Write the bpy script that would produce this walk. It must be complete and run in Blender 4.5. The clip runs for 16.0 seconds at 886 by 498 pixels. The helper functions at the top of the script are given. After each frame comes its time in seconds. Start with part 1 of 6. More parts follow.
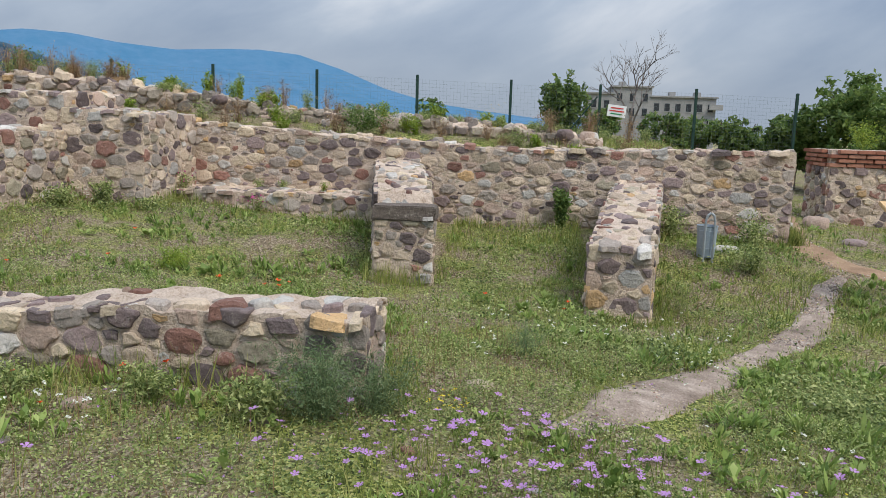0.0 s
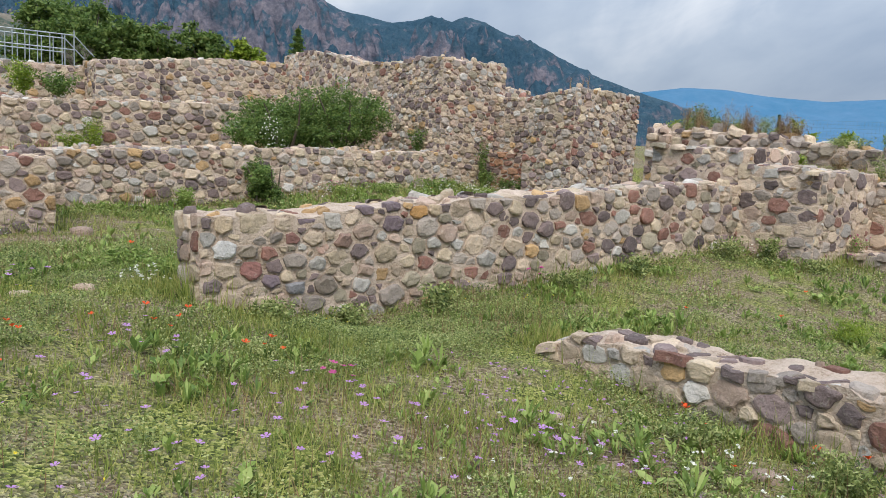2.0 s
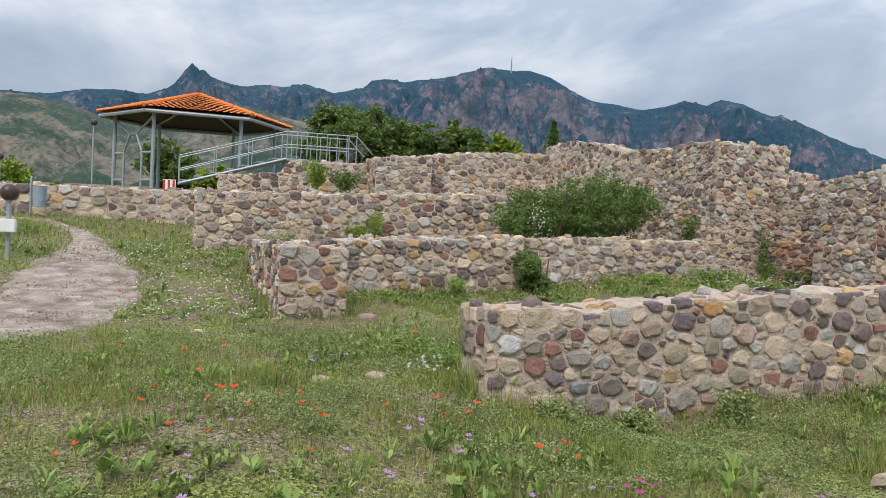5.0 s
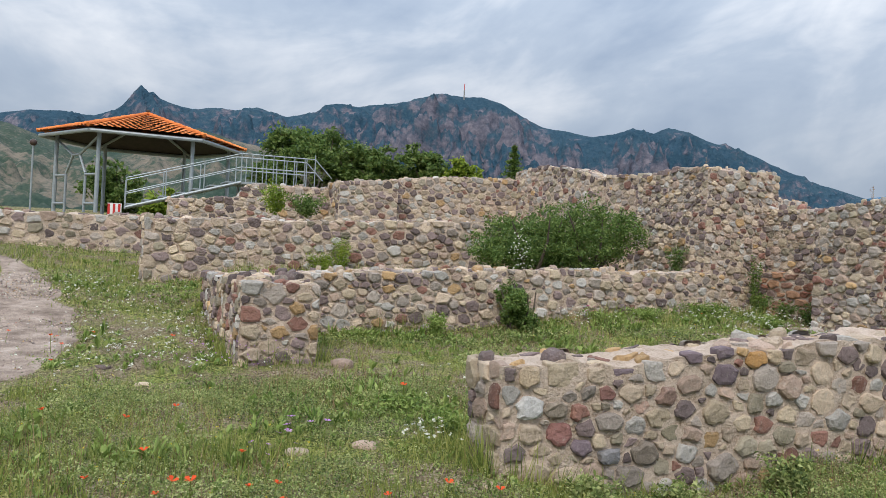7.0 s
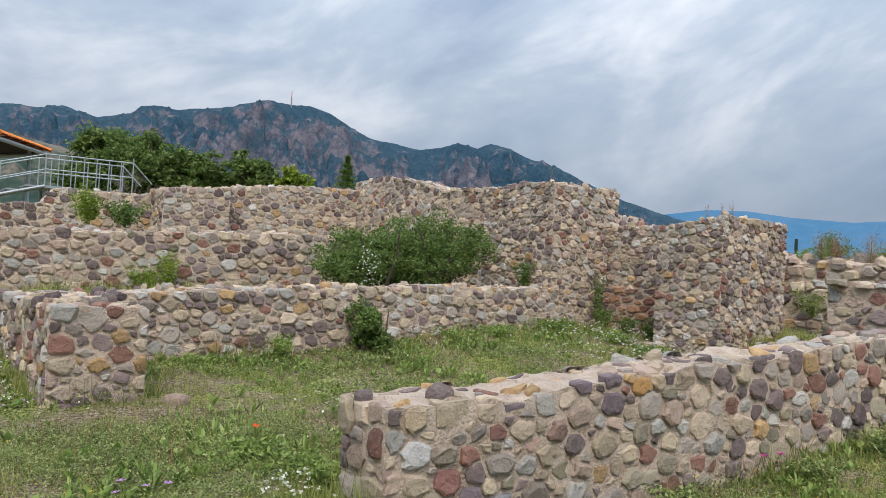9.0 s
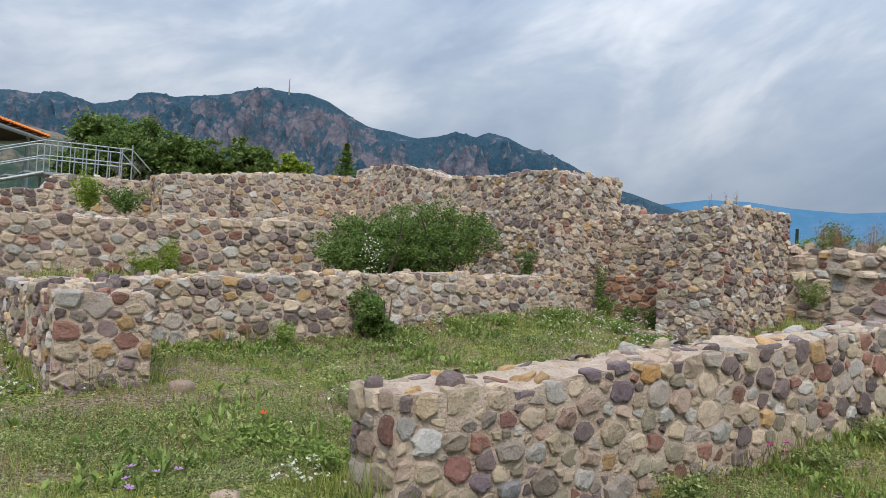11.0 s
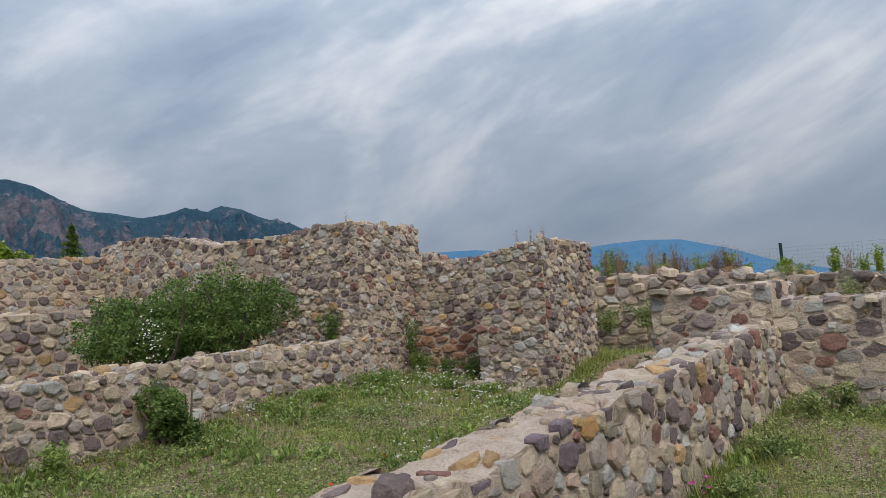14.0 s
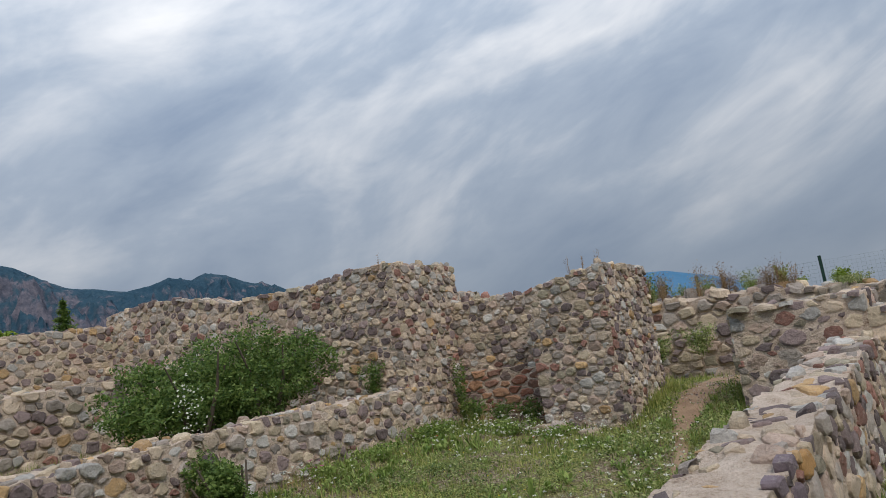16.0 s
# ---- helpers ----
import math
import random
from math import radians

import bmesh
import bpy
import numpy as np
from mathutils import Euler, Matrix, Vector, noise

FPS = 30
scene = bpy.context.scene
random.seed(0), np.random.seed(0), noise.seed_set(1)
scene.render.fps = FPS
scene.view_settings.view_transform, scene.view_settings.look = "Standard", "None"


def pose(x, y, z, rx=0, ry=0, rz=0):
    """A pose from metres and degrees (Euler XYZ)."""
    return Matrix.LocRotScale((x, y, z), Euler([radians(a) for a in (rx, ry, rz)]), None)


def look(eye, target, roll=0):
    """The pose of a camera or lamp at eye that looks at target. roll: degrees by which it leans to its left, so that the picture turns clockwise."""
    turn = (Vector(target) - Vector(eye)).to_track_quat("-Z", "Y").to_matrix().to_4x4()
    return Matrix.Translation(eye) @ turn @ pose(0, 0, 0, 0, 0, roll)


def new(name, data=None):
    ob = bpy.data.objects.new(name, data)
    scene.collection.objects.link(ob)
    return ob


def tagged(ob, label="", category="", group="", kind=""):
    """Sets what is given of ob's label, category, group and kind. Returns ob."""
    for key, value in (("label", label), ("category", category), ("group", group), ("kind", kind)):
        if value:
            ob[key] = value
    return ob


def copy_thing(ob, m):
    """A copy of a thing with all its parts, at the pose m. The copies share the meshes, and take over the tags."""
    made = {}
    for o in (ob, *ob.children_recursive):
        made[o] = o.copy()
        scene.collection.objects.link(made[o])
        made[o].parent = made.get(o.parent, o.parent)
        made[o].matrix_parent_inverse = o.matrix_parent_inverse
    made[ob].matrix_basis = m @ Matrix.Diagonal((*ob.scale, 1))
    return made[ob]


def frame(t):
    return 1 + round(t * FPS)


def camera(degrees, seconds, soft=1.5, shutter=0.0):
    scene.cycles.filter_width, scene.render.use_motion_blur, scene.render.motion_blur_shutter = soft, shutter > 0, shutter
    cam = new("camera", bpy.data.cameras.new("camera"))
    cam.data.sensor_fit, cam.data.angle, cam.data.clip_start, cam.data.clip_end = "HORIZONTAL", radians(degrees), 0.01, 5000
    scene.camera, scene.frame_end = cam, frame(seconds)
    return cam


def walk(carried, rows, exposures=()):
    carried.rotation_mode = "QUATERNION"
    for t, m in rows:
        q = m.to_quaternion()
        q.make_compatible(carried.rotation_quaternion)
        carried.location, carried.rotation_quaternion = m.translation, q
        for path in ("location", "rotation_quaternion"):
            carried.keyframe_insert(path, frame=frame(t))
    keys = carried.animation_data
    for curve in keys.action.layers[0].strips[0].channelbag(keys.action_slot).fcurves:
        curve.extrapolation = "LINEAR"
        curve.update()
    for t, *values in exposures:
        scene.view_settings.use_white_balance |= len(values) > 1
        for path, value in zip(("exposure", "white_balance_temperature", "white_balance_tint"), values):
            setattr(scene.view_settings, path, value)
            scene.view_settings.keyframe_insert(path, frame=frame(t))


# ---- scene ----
cam = camera(60.3, 16.0, soft=0.75)
METRES, EYE, TILT, LEAN, TURN = 5.2, 1.66, 2.0, 5.3, 5.2
ROWS = [
    (0.0, 0.0, 0.0, 0.0, 1.39, -11.33, -6.97),
    (0.5, -0.029, -0.0021, -0.002, 15.32, -11.15, -5.82),
    (1.0, -0.0554, -0.0024, -0.0025, 29.44, -11.37, -5.69),
    (1.5, -0.0799, 0.0024, -0.0017, 41.72, -12.21, -5.74),
    (2.0, -0.0921, 0.0043, -0.0027, 46.76, -12.61, -5.46),
    (2.5, -0.0955, 0.007, -0.0038, 48.49, -12.51, -5.37),
    (3.0, -0.0961, 0.0093, -0.0042, 49.7, -12.15, -5.21),
    (3.5, -0.0969, 0.0127, -0.0042, 51.29, -11.12, -4.76),
    (4.0, -0.1071, 0.0114, -0.0045, 54.32, -9.76, -4.19),
    (4.5, -0.1359, -0.0012, -0.0033, 59.41, -8.53, -3.79),
    (5.0, -0.1651, -0.0133, -0.0041, 65.08, -7.54, -3.39),
    (7.5, -0.4107, 0.0212, -0.0139, 58.63, -4.02, -3.9),
    (8.0, -0.4556, 0.0299, -0.0153, 53.28, -3.42, -4.42),
    (8.5, -0.481, 0.0335, -0.0143, 49.17, -3.25, -4.83),
    (11.0, -0.5011, 0.0265, -0.0188, 48.54, -4.51, -5.38),
    (11.5, -0.5289, 0.0273, -0.0253, 50.36, -4.03, -5.2),
    (12.0, -0.5658, 0.0356, -0.0255, 48.46, -2.26, -5.83),
    (12.5, -0.6127, 0.0406, -0.0316, 41.99, -0.78, -5.21),
    (13.0, -0.6576, 0.0604, -0.041, 34.18, 0.14, -3.29),
    (13.5, -0.7055, 0.0867, -0.0492, 30.59, 1.0, -1.13),
    (14.0, -0.756, 0.0943, -0.0535, 29.31, 1.21, 0.73),
    (14.5, -0.8021, 0.1036, -0.0563, 28.47, 2.1, 2.67),
    (15.0, -0.8475, 0.1173, -0.0648, 29.02, 3.35, 3.93),
    (15.5, -0.9009, 0.1344, -0.0675, 29.55, 4.06, 4.64),
    (16.0, -0.955, 0.1514, -0.0728, 28.45, 4.88, 5.25),
]
EXPOSURES = [(0.0, -0.12), (1.5, -0.02), (3.5, 0.02), (5.0, -0.12), (8.0, -0.15), (11.0, -0.18), (12.5, -0.36), (14.0, -0.54), (16.0, -0.64)]
walk(cam, [(t, pose(0, 0, EYE, TILT, LEAN, TURN) @ pose(METRES * x, METRES * y, METRES * z, 90 + pitch, roll, yaw)) for t, x, y, z, yaw, pitch, roll in ROWS], EXPOSURES)

# ---- light ----
SUN_AZ, SUN_EL = 232.0, 50.0          # azimuth counter-clockwise from +y, elevation
sun = new("sun", bpy.data.lights.new("sun", "SUN"))
sun.data.energy, sun.data.angle, sun.data.color = 3.1, radians(28), (1.0, 0.94, 0.84)
sun.matrix_world = look((0, 0, 60), (math.sin(radians(SUN_AZ)) * 60 / math.tan(radians(SUN_EL)), -math.cos(radians(SUN_AZ)) * 60 / math.tan(radians(SUN_EL)), 0))


def make_world():
    """An overcast sky: a Nishita sky under drifting cloud layers, brighter overhead as a clouded sky is."""
    w = bpy.data.worlds.new("overcast_sky")
    scene.world = w
    w.use_nodes = True
    n, l = w.node_tree.nodes, w.node_tree.links
    n.clear()

    def node(kind, **inputs):
        nd = n.new(kind)
        for k, v in inputs.items():
            nd.inputs[k].default_value = v
        return nd

    def maths(op, a, b=None):
        m = n.new("ShaderNodeMath")
        m.operation = op
        for i, s in enumerate((a, b)):
            if s is None:
                continue
            if isinstance(s, (int, float)):
                m.inputs[i].default_value = s
            else:
                l.new(s, m.inputs[i])
        return m.outputs[0]

    sky = n.new("ShaderNodeTexSky")
    sky.sky_type, sky.sun_disc = "NISHITA", False
    sky.sun_elevation, sky.sun_rotation = radians(SUN_EL), radians(-SUN_AZ)
    sky.air_density, sky.dust_density = 1.0, 2.0
    tc = n.new("ShaderNodeTexCoord")
    sep = n.new("ShaderNodeSeparateXYZ")
    l.new(tc.outputs["Generated"], sep.inputs[0])
    up = maths("MAXIMUM", sep.outputs[2], 0.0)
    # cloud layers lie flat towards the horizon and rise towards the east
    com = n.new("ShaderNodeCombineXYZ")
    l.new(sep.outputs[0], com.inputs[0])
    l.new(sep.outputs[1], com.inputs[1])
    l.new(maths("MULTIPLY", maths("SUBTRACT", up, maths("MULTIPLY", sep.outputs[0], 0.36)), 2.3), com.inputs[2])
    mp = n.new("ShaderNodeMapping")
    mp.inputs["Location"].default_value = (0.9, 0.35, 0.25)
    l.new(com.outputs[0], mp.inputs[0])
    big = node("ShaderNodeTexNoise", Scale=2.1, Detail=6.0, Roughness=0.52, Distortion=0.35)
    l.new(mp.outputs[0], big.inputs["Vector"])
    fine = node("ShaderNodeTexNoise", Scale=6.0, Detail=6.0, Roughness=0.55, Distortion=0.5)
    l.new(mp.outputs[0], fine.inputs["Vector"])
    mixn = maths("ADD", maths("MULTIPLY", big.outputs[0], 0.76), maths("MULTIPLY", fine.outputs[0], 0.24))
    ramp = n.new("ShaderNodeValToRGB")
    ramp.color_ramp.elements[0].position, ramp.color_ramp.elements[0].color = 0.39, (0.27, 0.355, 0.50, 1)
    ramp.color_ramp.elements[1].position, ramp.color_ramp.elements[1].color = 0.67, (0.92, 0.94, 0.98, 1)
    e = ramp.color_ramp.elements.new(0.52)
    e.color = (0.46, 0.54, 0.66, 1)
    calm = maths("MINIMUM", maths("ADD", maths("MULTIPLY", up, 3.4), 0.18), 1.0)
    l.new(maths("ADD", maths("MULTIPLY", maths("SUBTRACT", mixn, 0.51), calm), 0.51), ramp.inputs[0])
    grade = maths("ADD", maths("ADD", maths("MULTIPLY", maths("MULTIPLY", up, up), 1.2), maths("MULTIPLY", up, 1.45)), 0.88)
    cl = n.new("ShaderNodeVectorMath")
    cl.operation = "SCALE"
    l.new(ramp.outputs[0], cl.inputs[0])
    l.new(grade, cl.inputs["Scale"])
    b1 = node("ShaderNodeBackground", Strength=0.06)
    l.new(sky.outputs[0], b1.inputs[0])
    b2 = node("ShaderNodeBackground", Strength=1.0)
    l.new(cl.outputs[0], b2.inputs[0])
    mix = node("ShaderNodeMixShader", Fac=0.9)
    l.new(b1.outputs[0], mix.inputs[1])
    l.new(b2.outputs[0], mix.inputs[2])
    out = n.new("ShaderNodeOutputWorld")
    l.new(mix.outputs[0], out.inputs[0])


make_world()


# ---- materials ----
def ramp_node(nt, stops, constant=False):
    r = nt.nodes.new("ShaderNodeValToRGB")
    if constant:
        r.color_ramp.interpolation = "CONSTANT"
    for i, (p, c) in enumerate(stops):
        e = r.color_ramp.elements[i] if i < 2 else r.color_ramp.elements.new(p)
        e.position, e.color = p, (*c, 1)
    return r


def material(name, stops, scale=6.0, rough=0.9, bump=0.3, fine=60.0, detail=6.0, depth=0.02, metallic=0.0, vary=None, spread=0.25, sheen=False, stretch=(1, 1, 1), translucent=0.0):
    """A surface whose colour runs through stops by a two-scale noise; vary: 'object' or 'island' shifts it piece by piece."""
    m = bpy.data.materials.new(name)
    m.use_nodes = True
    nt = m.node_tree
    n, l = nt.nodes, nt.links
    bs = n["Principled BSDF"]
    bs.inputs["Roughness"].default_value, bs.inputs["Metallic"].default_value = rough, metallic
    bs.inputs["Specular IOR Level"].default_value = 0.25 if metallic == 0 else 0.5
    geo = n.new("ShaderNodeNewGeometry")
    mp = n.new("ShaderNodeMapping")
    mp.inputs["Scale"].default_value = stretch
    l.new(geo.outputs["Position"], mp.inputs[0])
    a = n.new("ShaderNodeTexNoise")
    a.inputs["Scale"].default_value, a.inputs["Detail"].default_value, a.inputs["Roughness"].default_value = scale, detail, 0.6
    l.new(mp.outputs[0], a.inputs["Vector"])
    b = n.new("ShaderNodeTexNoise")
    b.inputs["Scale"].default_value, b.inputs["Detail"].default_value, b.inputs["Roughness"].default_value = fine, 5.0, 0.65
    l.new(mp.outputs[0], b.inputs["Vector"])
    mx = n.new("ShaderNodeMix")
    mx.inputs["Factor"].default_value = 0.4
    l.new(a.outputs[0], mx.inputs["A"])
    l.new(b.outputs[0], mx.inputs["B"])
    fac = mx.outputs["Result"]
    if vary:
        src = n.new("ShaderNodeObjectInfo").outputs["Random"] if vary == "object" else geo.outputs["Random Per Island"]
        mr = n.new("ShaderNodeMapRange")
        mr.inputs["To Min"].default_value, mr.inputs["To Max"].default_value = -spread, spread
        l.new(src, mr.inputs["Value"])
        ad = n.new("ShaderNodeMath")
        ad.operation = "ADD"
        l.new(fac, ad.inputs[0])
        l.new(mr.outputs[0], ad.inputs[1])
        fac = ad.outputs[0]
    r = ramp_node(nt, stops)
    l.new(fac, r.inputs[0])
    l.new(r.outputs[0], bs.inputs["Base Color"])
    if bump:
        bp = n.new("ShaderNodeBump")
        bp.inputs["Strength"].default_value, bp.inputs["Distance"].default_value = bump, depth
        l.new(mx.outputs["Result"], bp.inputs["Height"])
        l.new(bp.outputs[0], bs.inputs["Normal"])
    if translucent:
        tr = n.new("ShaderNodeBsdfTranslucent")
        l.new(r.outputs[0], tr.inputs[0])
        ms = n.new("ShaderNodeMixShader")
        ms.inputs[0].default_value = translucent
        l.new(bs.outputs[0], ms.inputs[1])
        l.new(tr.outputs[0], ms.inputs[2])
        l.new(ms.outputs[0], n["Material Output"].inputs[0])
    return m


STONE_TINTS = [  # share of the stones from which each colour reaches, and the colour
    (0.0, (0.44, 0.35, 0.265)), (0.16, (0.31, 0.265, 0.23)), (0.31, (0.205, 0.155, 0.148)), (0.44, (0.37, 0.275, 0.22)),
    (0.53, (0.135, 0.105, 0.102)), (0.62, (0.45, 0.365, 0.265)), (0.74, (0.40, 0.375, 0.345)), (0.85, (0.41, 0.27, 0.14)),
    (0.88, (0.235, 0.125, 0.098)), (0.93, (0.27, 0.235, 0.175)),
]


def stone_material(name, vary, tints=STONE_TINTS, gain=1.10):
    """Field stones: each takes one of a few rock colours by chance, mottled and pitted."""
    m = bpy.data.materials.new(name)
    m.use_nodes = True
    nt = m.node_tree
    n, l = nt.nodes, nt.links
    bs = n["Principled BSDF"]
    bs.inputs["Roughness"].default_value, bs.inputs["Specular IOR Level"].default_value = 0.88, 0.25
    geo = n.new("ShaderNodeNewGeometry")
    src = n.new("ShaderNodeObjectInfo").outputs["Random"] if vary == "object" else geo.outputs["Random Per Island"]
    tint = ramp_node(nt, [(p, tuple(gain * v for v in c)) for p, c in tints], True)
    l.new(src, tint.inputs[0])
    # a second chance value for lightness
    mul = n.new("ShaderNodeMath")
    mul.operation = "MULTIPLY"
    mul.inputs[1].default_value = 37.3
    l.new(src, mul.inputs[0])
    fr = n.new("ShaderNodeMath")
    fr.operation = "FRACT"
    l.new(mul.outputs[0], fr.inputs[0])
    off = n.new("ShaderNodeVectorMath")
    off.operation = "SCALE"
    off.inputs[0].default_value = (31.0, 17.0, 23.0)
    l.new(src, off.inputs["Scale"])
    pos = n.new("ShaderNodeVectorMath")
    l.new(geo.outputs["Position"], pos.inputs[0])
    l.new(off.outputs[0], pos.inputs[1])
    a = n.new("ShaderNodeTexNoise")
    a.inputs["Scale"].default_value, a.inputs["Detail"].default_value, a.inputs["Roughness"].default_value = 13.0, 8.0, 0.68
    l.new(pos.outputs[0], a.inputs["Vector"])
    g = n.new("ShaderNodeTexNoise")
    g.inputs["Scale"].default_value, g.inputs["Detail"].default_value, g.inputs["Roughness"].default_value = 55.0, 6.0, 0.75
    l.new(pos.outputs[0], g.inputs["Vector"])
    s1 = n.new("ShaderNodeMath")
    s1.operation = "ADD"
    l.new(a.outputs[0], s1.inputs[0])
    l.new(fr.outputs[0], s1.inputs[1])
    s2 = n.new("ShaderNodeMath")
    s2.operation = "MULTIPLY_ADD"
    l.new(g.outputs[0], s2.inputs[0])
    s2.inputs[1].default_value = 1.5
    l.new(s1.outputs[0], s2.inputs[2])
    mr = n.new("ShaderNodeMapRange")
    mr.inputs["From Min"].default_value, mr.inputs["From Max"].default_value = 0.85, 2.35
    mr.inputs["To Min"].default_value, mr.inputs["To Max"].default_value = 0.50, 1.46
    l.new(s2.outputs[0], mr.inputs["Value"])
    sc = n.new("ShaderNodeVectorMath")
    sc.operation = "SCALE"
    l.new(tint.outputs[0], sc.inputs[0])
    l.new(mr.outputs[0], sc.inputs["Scale"])
    # pale lichen and mortar smears
    li = n.new("ShaderNodeTexNoise")
    li.inputs["Scale"].default_value, li.inputs["Detail"].default_value, li.inputs["Roughness"].default_value = 22.0, 6.0, 0.75
    l.new(pos.outputs[0], li.inputs["Vector"])
    lm = n.new("ShaderNodeMapRange")
    lm.inputs["From Min"].default_value, lm.inputs["From Max"].default_value = 0.56, 0.70
    lm.inputs["To Max"].default_value = 0.6
    l.new(li.outputs[0], lm.inputs["Value"])
    mx = n.new("ShaderNodeMix")
    mx.data_type = "RGBA"
    mx.inputs[7].default_value = (0.46, 0.405, 0.35, 1)
    l.new(lm.outputs[0], mx.inputs[0])
    l.new(sc.outputs[0], mx.inputs[6])
    l.new(mx.outputs[2], bs.inputs["Base Color"])
    bp = n.new("ShaderNodeBump")
    bp.inputs["Strength"].default_value, bp.inputs["Distance"].default_value = 1.0, 0.045
    l.new(s1.outputs[0], bp.inputs["Height"])
    b2 = n.new("ShaderNodeBump")
    b2.inputs["Strength"].default_value, b2.inputs["Distance"].default_value = 0.7, 0.010
    l.new(g.outputs[0], b2.inputs["Height"])
    l.new(bp.outputs[0], b2.inputs["Normal"])
    l.new(b2.outputs[0], bs.inputs["Normal"])
    return m


HUES = {k: stone_material(k + "_stone", "object", [(0.0, c), (0.5, tuple(0.9 * v for v in c))]) for k, c in {
    "cream": (0.50, 0.39, 0.27), "white": (0.60, 0.58, 0.56), "tan": (0.36, 0.30, 0.24), "dred": (0.19, 0.10, 0.085), "purple": (0.175, 0.135, 0.15),
    "grey": (0.36, 0.33, 0.30), "red": (0.23, 0.115, 0.10), "blue": (0.33, 0.32, 0.33), "brown": (0.24, 0.20, 0.165), "olive": (0.23, 0.20, 0.14),
    "pink": (0.38, 0.255, 0.205), "orange": (0.44, 0.25, 0.10)}.items()}
M_STONE = stone_material("field_stone", "object")
M_BURNT = stone_material("burnt_stone", "object", [(0.0, (0.23, 0.105, 0.07)), (0.3, (0.26, 0.145, 0.105)), (0.6, (0.16, 0.115, 0.10)), (0.8, (0.32, 0.18, 0.11))])
M_DARKSTONE = stone_material("dark_old_stone", "object", [(0.0, (0.20, 0.17, 0.14)), (0.3, (0.28, 0.23, 0.18)), (0.6, (0.16, 0.13, 0.11)), (0.8, (0.33, 0.28, 0.22))])
M_STONE_JOINED = stone_material("field_stone_joined", "island")
M_MORTAR = material("lime_mortar", [(0.33, (0.23, 0.155, 0.10)), (0.45, (0.52, 0.405, 0.315)), (0.64, (0.70, 0.58, 0.485))], scale=7.0, fine=58.0, bump=1.0, detail=9, depth=0.075)


def meadow_material():
    """Ground between the plants: a litter of tiny leaves, green in patches and brown where it is trodden bare."""
    m = bpy.data.materials.new("meadow_floor")
    m.use_nodes = True
    nt = m.node_tree
    n, l = nt.nodes, nt.links
    bs = n["Principled BSDF"]
    bs.inputs["Roughness"].default_value, bs.inputs["Specular IOR Level"].default_value = 0.95, 0.15
    geo = n.new("ShaderNodeNewGeometry")
    warp = n.new("ShaderNodeTexNoise")
    warp.inputs["Scale"].default_value, warp.inputs["Detail"].default_value = 24.0, 3.0
    l.new(geo.outputs["Position"], warp.inputs["Vector"])
    sc = n.new("ShaderNodeVectorMath")
    sc.operation = "SCALE"
    sc.inputs["Scale"].default_value = 0.03
    l.new(warp.outputs["Color"], sc.inputs[0])
    ad = n.new("ShaderNodeVectorMath")
    l.new(geo.outputs["Position"], ad.inputs[0])
    l.new(sc.outputs[0], ad.inputs[1])
    v1 = n.new("ShaderNodeTexVoronoi")
    v1.inputs["Scale"].default_value = 62.0
    l.new(ad.outputs[0], v1.inputs["Vector"])
    sep = n.new("ShaderNodeSeparateColor")
    l.new(v1.outputs["Color"], sep.inputs[0])
    green = ramp_node(nt, [(0.0, (0.030, 0.042, 0.012)), (0.35, (0.11, 0.135, 0.032)), (0.7, (0.25, 0.275, 0.07)), (1.0, (0.42, 0.40, 0.15))])
    brown = ramp_node(nt, [(0.0, (0.075, 0.052, 0.034)), (0.5, (0.215, 0.165, 0.105)), (1.0, (0.42, 0.345, 0.25))])
    l.new(sep.outputs[0], green.inputs[0])
    l.new(sep.outputs[1], brown.inputs[0])
    pt = n.new("ShaderNodeTexNoise")
    pt.inputs["Scale"].default_value, pt.inputs["Detail"].default_value, pt.inputs["Roughness"].default_value = 1.5, 9.0, 0.72
    l.new(geo.outputs["Position"], pt.inputs["Vector"])
    mr = n.new("ShaderNodeMapRange")
    mr.inputs["From Min"].default_value, mr.inputs["From Max"].default_value = 0.42, 0.56
    l.new(pt.outputs[0], mr.inputs["Value"])
    mx = n.new("ShaderNodeMix")
    mx.data_type = "RGBA"
    l.new(mr.outputs[0], mx.inputs[0])
    l.new(green.outputs[0], mx.inputs[6])
    l.new(brown.outputs[0], mx.inputs[7])
    l.new(mx.outputs[2], bs.inputs["Base Color"])
    bp = n.new("ShaderNodeBump")
    bp.inputs["Strength"].default_value, bp.inputs["Distance"].default_value = 1.0, 0.02
    l.new(v1.outputs["Distance"], bp.inputs["Height"])
    l.new(bp.outputs[0], bs.inputs["Normal"])
    return m


M_SOIL = meadow_material()
M_GRAVEL = material("path_gravel", [(0.36, (0.11, 0.08, 0.062)), (0.5, (0.265, 0.205, 0.165)), (0.64, (0.46, 0.38, 0.32))], scale=4.0, fine=75.0, bump=1.0)


